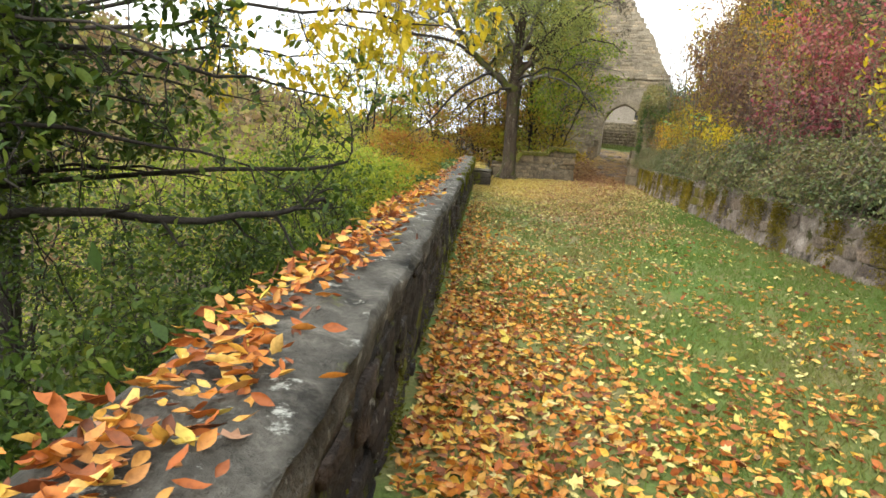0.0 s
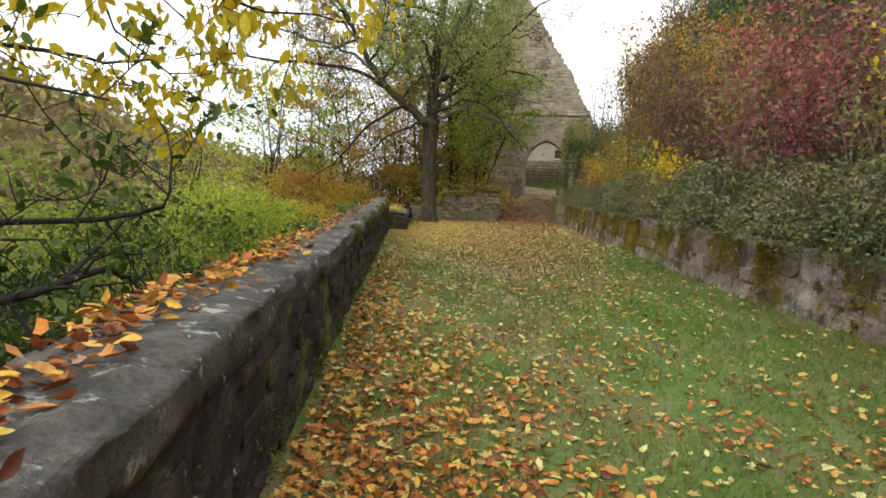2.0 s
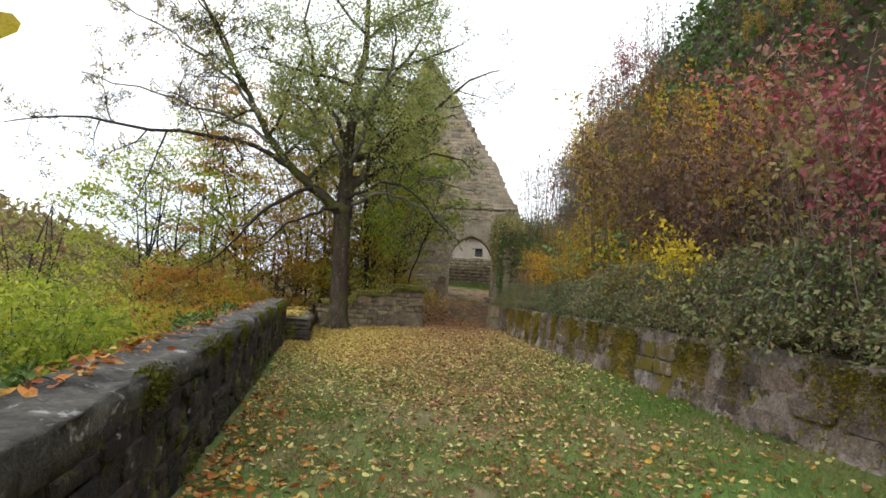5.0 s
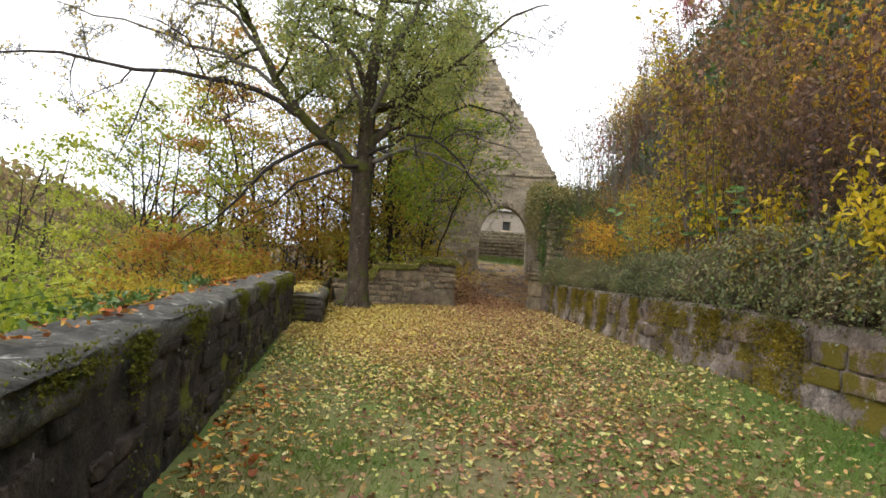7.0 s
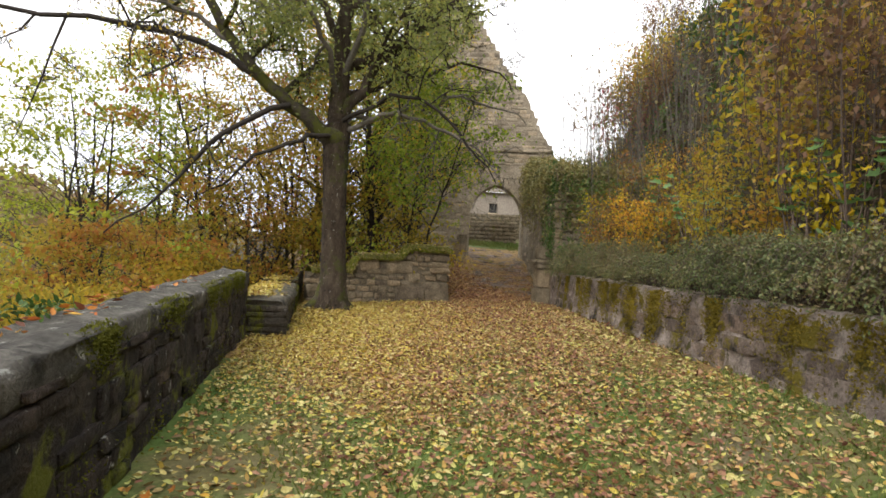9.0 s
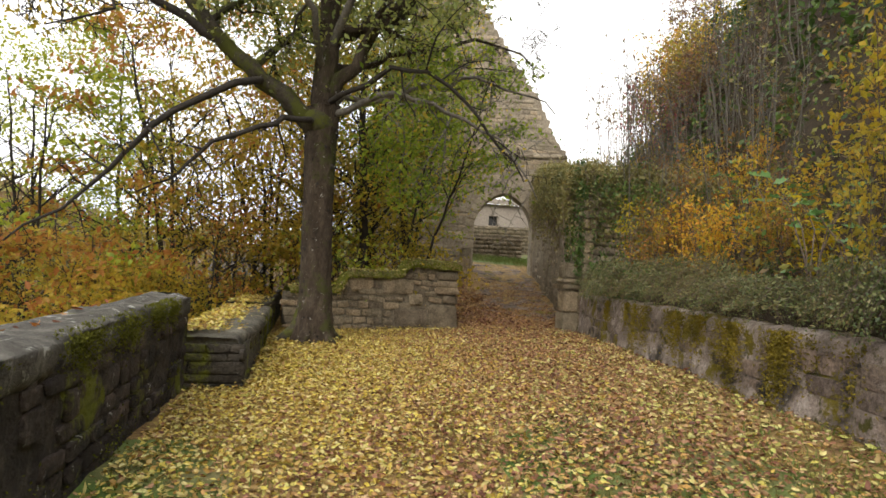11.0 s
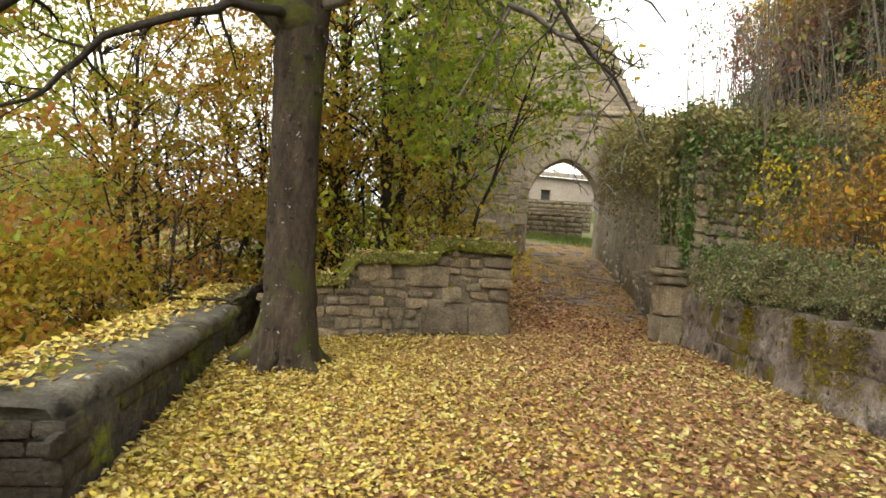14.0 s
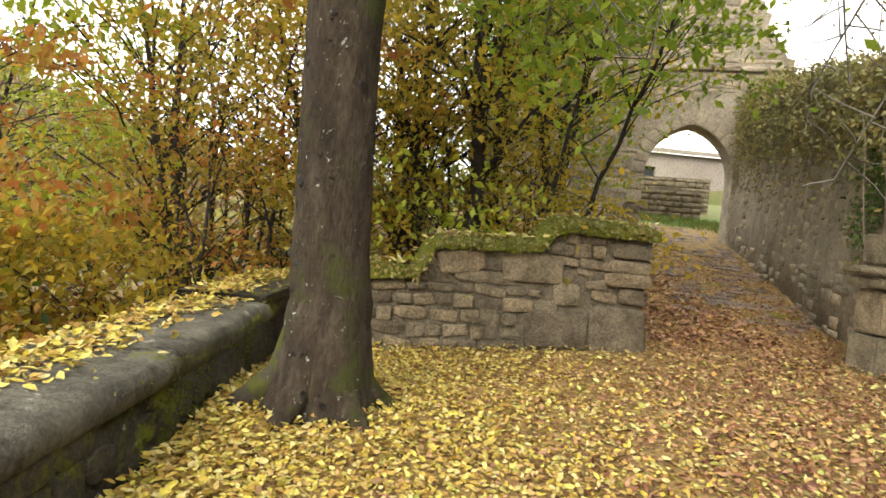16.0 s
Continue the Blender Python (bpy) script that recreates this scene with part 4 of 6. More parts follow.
def build_cobbles():
    """Worn paving that shows through the leaves on the ramp to the gate."""
    p = thing("cobbled_ramp", (0, 0, 0), "worn cobble paving on the ramp to the gateway", "paving", kind="structure")
    r = np.random.default_rng(61)
    shapes = stone_meshes(M["brown_stone"], "cobble")
    y, n = 27.0, 0
    while y < 38.0 and n < 300:
        h = r.uniform(0.2, 0.36)
        lo, hi = np.interp(y, [27, 35, 40], [5.9, 8.2, 9.4]), float(bank_x(min(y, 35.0))) - 0.2
        x = lo + r.uniform(0, 0.3)
        while x < hi:
            w = r.uniform(0.22, 0.5)
            if r.random() < 0.62:
                s = part_mesh("cobble", shapes[int(r.integers(12))], p)
                s.matrix_world = Matrix(((w - 0.03, 0, 0, x + w / 2), (0, 0, h - 0.03, y), (0, -0.03, 0.16 * h, float(base_z(y)) - 0.016), (0, 0, 0, 1)))
                n += 1
            x += w
        y += h


def build_courtyard():
    r = np.random.default_rng(37)

    def rubble(name, label, a, b, z0, z1, thick, mat, core, climb=0.0):
        p = thing(name, (0, 0, 0), label, "wall", kind="structure")
        a, b = Vector(a), Vector(b)
        d = (b - a).normalized()
        out = Vector((d.y, -d.x, 0))
        bm = bmesh.new()
        n = max(2, int((b - a).length / 0.5))
        f0 = []
        for i in range(n + 1):
            o = a + (b - a) * i / n
            t = z1 + r.uniform(-.05, .05)
            q = (o.x - out.x * thick, o.y - out.y * thick)
            u = climb * i / n
            f0.append([bm.verts.new((o.x, o.y, z0)), bm.verts.new((o.x, o.y, t + u)), bm.verts.new((q[0], q[1], t + u)), bm.verts.new((q[0], q[1], z0))])
        for u, w in zip(f0[:-1], f0[1:]):
            for k in range(3):
                bm.faces.new((u[k], w[k], w[k + 1], u[k + 1]))
        bm.faces.new(f0[0])
        bm.faces.new(f0[-1][::-1])
        part("wall_core", bm, M[core], p)
        ms = []
        for c, z, w, h in courses((b - a).length, z1 - z0 - 0.05, (0.14, 0.24), (0.25, 0.6), r):
            o = a + Vector((d.x, d.y)) * c
            ms.append(face_matrix((o.x, o.y, z0 + z + climb * c / (b - a).length), out, w, 0.04, h))
        tagged(part_mesh("masonry", joined_stones("masonry", ms, M[mat]), p), kind="stuff")
    rubble("courtyard_wall", "dark rubble wall inside the courtyard", (8.2, 41.7), (12.3, 40.5), 1.9, 3.55, 0.6, "grey_stone", "grey_mortar")
    rubble("terrace_wall", "lighter rubble terrace wall above the courtyard", (9.4, 45.3), (14.0, 43.6), 2.4, 4.3, 0.6, "grey_stone", "grey_mortar")
    # the plastered range behind
    p = thing("courtyard_house", (0, 0, 0), "pale plastered building with a small window behind the courtyard", "house")
    bm = bmesh.new()
    x0, x1, y, z0, z1 = 8.0, 30.0, 58.0, 1.5, 7.15
    wx, wz, ww, wh = 16.5, 5.5, 0.7, 0.75
    xs, zs = [x0, wx, wx + ww, x1], [z0, wz, wz + wh, z1]
    g = {}
    for i, x in enumerate(xs):
        for j, z in enumerate(zs):
            g[i, j, 0], g[i, j, 1] = bm.verts.new((x, y, z)), bm.verts.new((x, y + 0.5, z))
    for i in range(3):
        for j in range(3):
            if (i, j) != (1, 1):
                bm.faces.new((g[i, j, 0], g[i + 1, j, 0], g[i + 1, j + 1, 0], g[i, j + 1, 0]))
                bm.faces.new((g[i, j, 1], g[i, j + 1, 1], g[i + 1, j + 1, 1], g[i + 1, j, 1]))
    for (i, j), (k, l) in (((1, 1), (2, 1)), ((2, 1), (2, 2)), ((2, 2), (1, 2)), ((1, 2), (1, 1)), ((0, 3), (1, 3)), ((1, 3), (2, 3)), ((2, 3), (3, 3))):
        bm.faces.new((g[i, j, 0], g[k, l, 0], g[k, l, 1], g[i, j, 1]))
    part("wall", bm, M["plaster"], p)
    bm = bmesh.new()
    bmesh.ops.create_cube(bm, size=1, matrix=Matrix.Translation((wx + ww / 2, y + 0.3, wz + wh / 2)) @ Matrix.Diagonal((ww, 0.04, wh, 1)))
    w = part("window", bm, M["dark_void"], p, "small dark window")
    bm = bmesh.new()
    bmesh.ops.create_cube(bm, size=1, matrix=Matrix.Translation((wx + ww / 2, y - 0.03, wz - 0.06)) @ Matrix.Diagonal((ww + 0.25, 0.2, 0.12, 1)))
    part("sill", bm, M["ruin_stone"], w)
    bm = bmesh.new()
    q = [bm.verts.new(c) for c in ((x0 - .3, y - .4, z1 - .02), (x1, y - .4, z1 - .02), (x1, y + 6, z1 + 1.2), (x0 - .3, y + 6, z1 + 1.2))]
    bm.faces.new(q)
    bmesh.ops.solidify(bm, geom=bm.faces[:], thickness=0.12)
    part("roof", bm, M["ruin_mortar"], p, "shallow grey roof")


build_parapet()
build_low_wall()
build_cross_wall()
build_retaining()
build_pier()
build_side_wall()
build_gatehouse()
build_cobbles()
build_courtyard()


# ---- trees ----
def tree_trunk(name, pts, radii, mat, parent, label="", flare=0.0, n=22, sides=18, seed=1):
    """A trunk with bark ridges and root flare."""
    r = np.random.default_rng(seed)
    p = bend(pts, n, r, 0.003)
    rad = np.interp(np.linspace(0, 1, n), np.linspace(0, 1, len(radii)), radii)
    v, f = tubes([(p, rad, sides)])
    v = v.reshape(n, sides, 3)
    a = np.arange(sides) * 2 * np.pi / sides
    for i in range(n):
        h = p[i][2] - p[0][2]
        ridge = 1 + 0.015 * np.sin(a * 5 + 0.3 * i) + 0.015 * r.normal(size=sides)
        if flare:
            ridge = ridge + flare * math.exp(-h / 0.30) * (0.8 + 0.5 * np.sin(a * 4 + 0.9))
        v[i] = p[i] + (v[i] - p[i]) * ridge[:, None]
    return part_mesh(name, mesh_arrays(name, v.reshape(-1, 3), f, mat, None, True), parent, label)


def limb(parent, pts, r0, r1, r, tips, mat, levels=2, kids=6, ratio=0.42, lift=0.05, spread=1.25, n=14, wob=0.05, first=0.25, name="limb", thin=0.006):
    p = bend(pts, n, r, wob)
    rad = np.linspace(r0, r1, n)
    paths = [(p, rad, 9)]
    sprout(p, rad, levels, r, paths, tips, spread, ratio, lift, kids, None, first, 4, thin)
    v, f = tubes(paths)
    part_mesh(name, mesh_arrays(name, v, f, mat, None, True), parent)
    return p


def big_tree():
    r = np.random.default_rng(101)
    bx, by = 2.2, 23.62
    g = float(path_z(bx, by))
    t = thing("large_tree", (0, 0, 0), "large old tree with thin autumn leaves and mossy forked trunk", "tree")
    tree_trunk("trunk", [(bx + .02, by, g - 0.2), (bx + 0.02, by, g + 0.5), (bx - 0.01, by, 1.6), (bx - 0.03, by, 2.7), (bx - 0.05, by + .02, 3.6), (bx - 0.04, by + .03, 4.15)], [0.285, 0.255, 0.238, 0.23, 0.25, 0.27], M["bark"], t, "grey-brown bark with moss and scars", flare=0.7, n=44, sides=22)
    for k in range(16):
        a, z = r.uniform(2.6, 6.0), 0.9 + 3.0 * (k + r.random()) / 16
        bm = bmesh.new()
        bmesh.ops.create_icosphere(bm, subdivisions=2, radius=1.0, matrix=Matrix.Translation((bx - 0.02 + 0.222 * math.cos(a), by + 0.222 * math.sin(a), z)) @ Matrix.Diagonal((0.028, 0.028, 0.026 + 0.02 * r.random(), 1)))
        for v in bm.verts:
            v.co += Vector(r.uniform(-.006, .006, 3))
        part("knot", bm, M["dark_bark"], t, "dark branch scar")
    for a, ln, mt in ((3.3, 0.62, "mossy_bark"), (4.3, 0.5, "bark"), (5.4, 0.52, "bark"), (0.2, 0.5, "bark"), (2.2, 0.45, "mossy_bark")):
        c, d = math.cos(a), math.sin(a)
        p = bend([(bx + 0.1 * c, by + 0.1 * d, g + 0.62), (bx + 0.22 * c, by + 0.22 * d, g + 0.22), (bx + ln * 0.7 * c, by + ln * 0.7 * d, g + 0.05), (bx + ln * c, by + ln * d, g - 0.08)], 10, r, 0.006)
        part_mesh("root", mesh_arrays("root", *tubes([(p, np.linspace(0.13, 0.05, 10), 10)]), M[mt], None, True), t)
    tips, green, bare = [], [], []
    # the mossy crotch where the limbs part
    bm = bmesh.new()
    bmesh.ops.create_icosphere(bm, subdivisions=4, radius=1.0, matrix=Matrix.Translation((bx - 0.1, by, 3.86)) @ Matrix.Diagonal((0.29, 0.27, 0.24, 1)))
    for v in bm.verts:
        v.co += (v.co - Vector((bx - 0.1, by, 3.86))) * (0.07 * math.sin(9 * v.co.x + 7 * v.co.z) + 0.05 * math.sin(17 * v.co.y + 11 * v.co.z)) + Vector(r.uniform(-.008, .008, 3))
    for f in bm.faces:
        f.smooth = True
    part("crotch", bm, M["mossy_bark"], t, "moss-covered crotch")

    def arm(pts, r0, r1, own, mat, levels=2, kids=8, ratio=0.42, lift=0.04, **kw):
        return limb(t, [(bx + x, by + y, z) for x, y, z in pts], r0, r1, r, own, M[mat], levels, kids, ratio, lift, thin=0.007, **kw)
    arm([(0, 0, 3.7), (-.03, .08, 5.4), (.1, .1, 7.5), (.3, .1, 9.5), (0, 0, 12.2)], 0.22, 0.03, tips, "bark", 2, 10, 0.44, 0.12, name="leader", n=20, wob=0.03)
    # the great bough, low and thick, then rising
    arm([(-.1, 0, 3.72), (-.6, -.1, 4.18), (-1.1, -.1, 4.5), (-1.6, -.1, 4.95), (-2.35, -.1, 5.9), (-2.75, 0, 6.65), (-3.25, 0, 7.5), (-3.9, 0, 8.7), (-4.9, 0, 10.3)], 0.165, 0.025, tips, "mossy_bark", 2, 10, 0.36, 0.06, n=24, wob=0.025)
    arm([(-1.55, -.1, 4.9), (-2.4, -.2, 5.3), (-3.7, -.4, 5.5), (-5.7, -.6, 5.4), (-7.3, -.8, 5.45), (-8.4, -.8, 5.2)], 0.075, 0.012, bare, "dark_bark", 2, 11, 0.36, 0.07)
    arm([(-2.0, -.1, 5.5), (-3.2, .3, 6.2), (-5.0, .2, 6.6), (-7.2, .4, 7.0)], 0.06, 0.012, bare, "grey_bark", 2, 11, 0.40, 0.07)
    arm([(-2.5, -.1, 6.2), (-3.6, -.6, 7.2), (-5.0, -.9, 8.0), (-6.6, -1.0, 8.6)], 0.05, 0.01, bare, "grey_bark", 2, 11, 0.42, 0.07)
    arm([(-2.9, 0, 6.9), (-3.7, -.5, 8.4), (-4.9, -.7, 9.6)], 0.05, 0.01, bare, "bark", 2, 12, 0.45, 0.07)
    # boughs that arch down over the low wall
    arm([(-.95, -.1, 4.4), (-1.35, -.6, 4.2), (-2.15, -.8, 3.5), (-2.5, -.82, 3.1), (-2.85, -.85, 2.65), (-3.3, -.9, 2.25), (-3.9, -1.0, 1.75)], 0.062, 0.012, bare, "dark_bark", 1, 9, 0.24, -0.02, wob=0.03)
    arm([(-.15, -.1, 3.85), (-.55, -.5, 3.78), (-1.0, -.8, 3.52), (-1.7, -.8, 3.1), (-1.95, -.8, 2.8), (-2.4, -.85, 2.5)], 0.055, 0.01, bare, "dark_bark", 1, 9, 0.26, -0.02, wob=0.03)
    # the boughs over the path
    arm([(.05, 0, 4.3), (.5, -.1, 5.0), (.95, -.1, 5.7), (1.7, -.2, 6.45), (3.2, -.2, 7.9), (4.3, -.1, 8.5)], 0.12, 0.016, tips, "bark", 2, 9, 0.42, 0.04)
    arm([(.05, -.1, 4.0), (.9, -.3, 4.35), (1.7, -.4, 4.25), (2.6, -.5, 3.8), (3.3, -.6, 2.95)], 0.06, 0.01, green, "grey_bark", 1, 10, 0.4, -0.02, wob=0.04)
    arm([(.05, -.1, 4.2), (.9, -.9, 4.6), (1.8, -1.1, 4.3), (2.5, -1.1, 3.6), (2.95, -1.1, 3.05)], 0.045, 0.01, bare, "dark_bark", 1, 9, 0.3, -0.03, wob=0.04)
    arm([(.1, .1, 4.2), (1.4, .4, 4.7), (2.8, .6, 5.1), (4.2, .8, 4.8)], 0.06, 0.01, green, "grey_bark", 2, 6, 0.42, -0.02)
    arm([(0, 0, 6.4), (1.0, .5, 7.8), (1.9, .8, 9.4), (2.6, 1, 11.0)], 0.08, 0.014, tips, "bark", 2, 8, 0.44, 0.06)
    arm([(0, 0, 5.7), (-.9, .4, 7.4), (-1.4, .6, 9.4), (-1.7, .4, 11.4)], 0.085, 0.014, tips, "bark", 2, 8, 0.44, 0.06)
    arm([(0, 0, 5.0), (.4, -1.0, 6.3), (.8, -2.0, 7.4), (.6, -2.9, 8.2)], 0.07, 0.012, tips, "grey_bark", 2, 7, 0.45, 0.05)
    arm([(.1, .1, 5.3), (1.5, .9, 6.4), (2.8, 1.4, 7.2), (3.7, 1.7, 7.5)], 0.07, 0.012, tips, "bark", 2, 7, 0.42, 0.0)
    arm([(.1, .1, 4.8), (1.6, .7, 5.5), (3.0, 1.3, 6.1), (4.2, 1.7, 5.8)], 0.06, 0.012, tips, "bark", 2, 7, 0.42, 0.0)
    arm([(0, 0, 4.7), (-.5, -.9, 5.6), (-1.3, -1.6, 6.3), (-2.2, -2.0, 6.6)], 0.06, 0.012, tips, "grey_bark", 2, 7, 0.42, 0.03)
    pos = np.concatenate([about(tips, 3, 0.13, r), about(tips, 3, 0.30, r)])
    # the outer boughs on the valley side are almost bare
    pos = pos[r.random(len(pos)) < np.interp(pos[:, 0], [-4, -2.0, 0.0, 2, 5, 7], [0.06, 0.14, 0.34, 0.5, 0.52, 0.4])]
    pos = pos[pos[:, 0] + 0.25 * r.normal(size=len(pos)) < np.interp(pos[:, 2], [4, 6, 8, 10], [3.9, 4.5, 5.5, 5.2])]
    part_mesh("crown", crown_mesh("crown", "diamond", pos, 0.095, M["crown_ash"], r, 0.4, 0.45), t, "sparse grey-green leaves turning yellow")
    pos = about(bare, 1, 0.08, r)
    pos = pos[r.random(len(pos)) < np.interp(pos[:, 0], [-5, -1, 1, 2], [0.10, 0.25, 0.3, 0.08])]
    part_mesh("crown", crown_mesh("crown", "diamond", pos, 0.085, M["crown_olive"], r, 1.2, 0.2), t, "last dry leaves on the bare boughs")
    pos = np.concatenate([about(green, 4, 0.13, r), about(green, 3, 0.24, r)])
    pos = pos[pos[:, 0] + 0.3 * r.normal(size=len(pos)) < 4.1]
    part_mesh("crown", crown_mesh("crown", "diamond", pos, 0.10, M["crown_fresh"], r, 0.3, 0.6), t, "green and yellow leaves on the low boughs")
    return t


big_tree()


def small_tree(name, x, y, z, height, spread, label, leaf, size, kind="diamond", stems=1, bark="dark_bark", seed=0, lean=(0, 0), keep=1.0, category="tree", group="", jitter=0.14, low=0.3, sprays=70, dense=60, clump=1.0):
    """A slim tree or bush of one or several stems; its leaves sit in flat sprays with gaps between them."""
    r = np.random.default_rng(seed)
    t = thing(name, (x, y, z), label, category, group)
    axes = []
    for k in range(stems):
        a = r.uniform(0, 2 * np.pi)
        s = spread * (0.1 if stems == 1 else r.uniform(0.15, 0.55))
        top = np.array([math.cos(a) * s + lean[0], math.sin(a) * s + lean[1], height * r.uniform(0.75, 0.95)])
        mid = top * np.array([0.3, 0.3, 0.5]) + r.normal(size=3) * np.array([0.25, 0.25, 0.1])
        r0 = height * (0.014 if stems == 1 else 0.008)
        o = 0.14 * (stems > 1)
        p = bend([(o * math.cos(a), o * math.sin(a), -0.4), tuple(mid), tuple(top)], 14, r, 0.03)
        axes.append((p, np.linspace(r0, r0 * 0.2, 14), []))
    pos = []
    for k in range(sprays):
        u = low + (1.02 - low) * r.random()
        rad = spread * math.sqrt(max(0.05, 1 - ((u - 0.55) / 0.62) ** 2)) * math.sqrt(r.uniform(0.05, 1))
        a = r.uniform(0, 2 * np.pi)
        c = np.array([rad * math.cos(a) + lean[0] * u, rad * math.sin(a) + lean[1] * u, height * u])
        p, w, own = axes[int(r.integers(stems))]
        i = int(np.argmin(np.abs(p[:, 2] - max(0.1, c[2] - 0.45 * rad - 0.2))))
        b = bend([p[i], (p[i] * 0.45 + c * 0.55) + np.array([0, 0, 0.12 * rad]), c], 5, r, 0.04)
        own.append((b, np.linspace(max(0.005, w[i] * 0.45), 0.003, 5), 3))
        n = int(dense * keep * r.uniform(0.5, 1.4))
        size_r = r.uniform(0.28, 0.55) * (0.6 + 0.15 * spread) * clump
        q = r.normal(size=(n, 3)) * np.array([size_r, size_r, 0.11])
        q[:, 2] -= 0.25 * (q[:, 0] ** 2 + q[:, 1] ** 2)
        pos.append(c + q)
        tip = c + r.normal(size=3) * np.array([size_r, size_r, 0.08])
        own.append((bend([b[3], (b[3] + tip) / 2 + r.normal(size=3) * 0.04, tip], 3, r), np.array([0.004, 0.003, 0.002]), 3))
    for p, w, own in axes:
        v, f = tubes([(p, w, 7)])
        part_mesh("trunk" if stems == 1 else "stem", mesh_arrays("stem", v, f, M[bark], None, True), t)
    v, f = tubes([b for p, w, own in axes for b in own])
    tagged(part_mesh("branchwork", mesh_arrays("branchwork", v, f, M[bark], None, True), t), kind="stuff")
    part_mesh("crown", crown_mesh("crown", kind, np.concatenate(pos), size * 0.8, M[leaf], r, 0.25, 0.6), t)
    return t


# the planting below the drop and behind the ruined wall
def spot(name, x, y, height, spread, label, leaf, size, **kw):
    return small_tree(name, x, y, lie(x, y), height, spread, label, leaf, size, **kw)


G1, G2 = "trees below the parapet", "bushes behind the ruined wall"
spot("small_tree", 1.4, 29.4, 7.0, 3.2, "bushy small tree with olive and yellow autumn leaves", "crown_olive", 0.14, stems=3, seed=1, group=G2, low=0.16, sprays=95, dense=62)
spot("small_tree", 2.9, 28.8, 6.0, 2.5, "bushy small tree with olive and yellow autumn leaves", "crown_olive", 0.14, stems=3, seed=2, group=G2, low=0.16, sprays=95, dense=62)
spot("small_tree", 4.0, 31.0, 8.8, 2.5, "bushy small tree with green leaves", "crown_fresh", 0.15, stems=3, seed=3, group=G2, low=0.08, sprays=105, dense=66)
spot("small_tree", 5.4, 33.8, 10.4, 2.7, "leafy small tree with green leaves before the ruin", "crown_fresh", 0.15, stems=2, seed=4, group=G2, low=0.08, sprays=105, dense=66)
spot("small_tree", 2.4, 32.4, 10.0, 3.2, "leafy small tree with olive leaves before the ruin", "crown_olive", 0.14, stems=2, seed=5, group=G2, low=0.16, sprays=95, dense=62)
spot("small_tree", 4.4, 28.0, 5.6, 1.8, "small tree with fresh green and yellow leaves over the ruined wall", "crown_fresh", 0.15, stems=2, seed=21, group=G2, low=0.5, sprays=55, dense=55, lean=(1.2, -0.9), clump=0.7)
spot("small_tree", 0.5, 28.4, 5.6, 2.1, "bushy small tree with amber and olive autumn leaves", "crown_olive", 0.14, stems=3, seed=22, group=G2, low=0.12, sprays=62, dense=58, clump=0.55)
spot("small_tree", -0.9, 30.8, 7.0, 2.4, "bushy small tree with olive and yellow autumn leaves", "crown_olive", 0.15, stems=3, seed=23, group=G2, low=0.12, sprays=66, dense=58, clump=0.55)
spot("bush", 2.9, 27.0, 1.9, 1.2, "low bush with lime yellow leaves behind the ruined wall", "crown_lime", 0.15, stems=4, seed=6, category="bush", group=G2, low=0.35, sprays=24, dense=26)
spot("bush", 4.6, 27.2, 1.7, 1.1, "low bush with olive leaves behind the ruined wall", "crown_olive", 0.14, stems=6, seed=7, category="bush", group=G2, low=0.3, sprays=26, dense=26)
for bx_, by_, bh, bleaf, tone in ((2.0, 28.0, 2.6, "crown_olive", "olive yellow"), (4.3, 28.6, 2.2, "crown_olive", "olive yellow"), (3.4, 30.2, 4.2, "crown_olive", "olive yellow"), (2.4, 30.6, 4.8, "crown_rust", "rust and yellow")):
    spot("bush", bx_, by_, bh, bh * 0.5, "thin bush with " + tone + " leaves behind the ruined wall", bleaf, 0.13, stems=5, seed=int(bx_ * 100), category="bush", group=G2, low=0.2, sprays=34, dense=44)
for bx_, by_, bh, sd in ((3.5, 28.4, 9.5, 61), (2.75, 29.6, 8.5, 62), (5.1, 30.6, 9.0, 63)):
    spot("young_tree", bx_, by_, bh, 2.3, "straight dark-trunked tree with amber and olive leaves", "crown_olive", 0.14, stems=1, seed=sd, group=G2, low=0.28, sprays=60, dense=46)
for bx_, by_, bh, bleaf, tone in ((0.2, 26.8, 3.4, "crown_rust", "rust"), (-1.3, 25.8, 3.4, "crown_olive", "olive"), (-2.7, 25.0, 3.8, "crown_olive", "olive"), (-0.9, 24.0, 2.4, "crown_olive", "olive"), (0.1, 29.8, 4.6, "crown_olive", "olive")):
    spot("bush", bx_, by_, bh, bh * 0.5, "dense bush with " + tone + " leaves below the low wall", bleaf, 0.11, stems=4, seed=int(900 + by_ * 10), category="bush", group=G1, low=0.06, sprays=44, dense=65)
spot("maple", -0.4, 28.6, 8.6, 3.4, "small maple with rust and orange autumn leaves", "crown_rust", 0.175, stems=2, seed=8, group=G1, low=0.12, sprays=105, dense=66, clump=0.62)
spot("maple", -3.2, 27.0, 7.6, 3.6, "small maple with lime and yellow autumn leaves", "crown_lime", 0.175, stems=2, seed=9, group=G1, low=0.12, sprays=105, dense=66, clump=0.62)
spot("maple", -1.8, 24.6, 3.4, 2.0, "low maple bush with rust red leaves", "crown_rust", 0.165, stems=4, seed=10, group=G1, low=0.12, sprays=80, dense=70, clump=0.7)
spot("young_tree", -4.2, 29.5, 9.0, 2.4, "slender multi-stemmed tree with thin yellow-green leaves", "crown_lime", 0.13, stems=4, seed=11, keep=1.0, group=G1, low=0.4, sprays=85, dense=75)
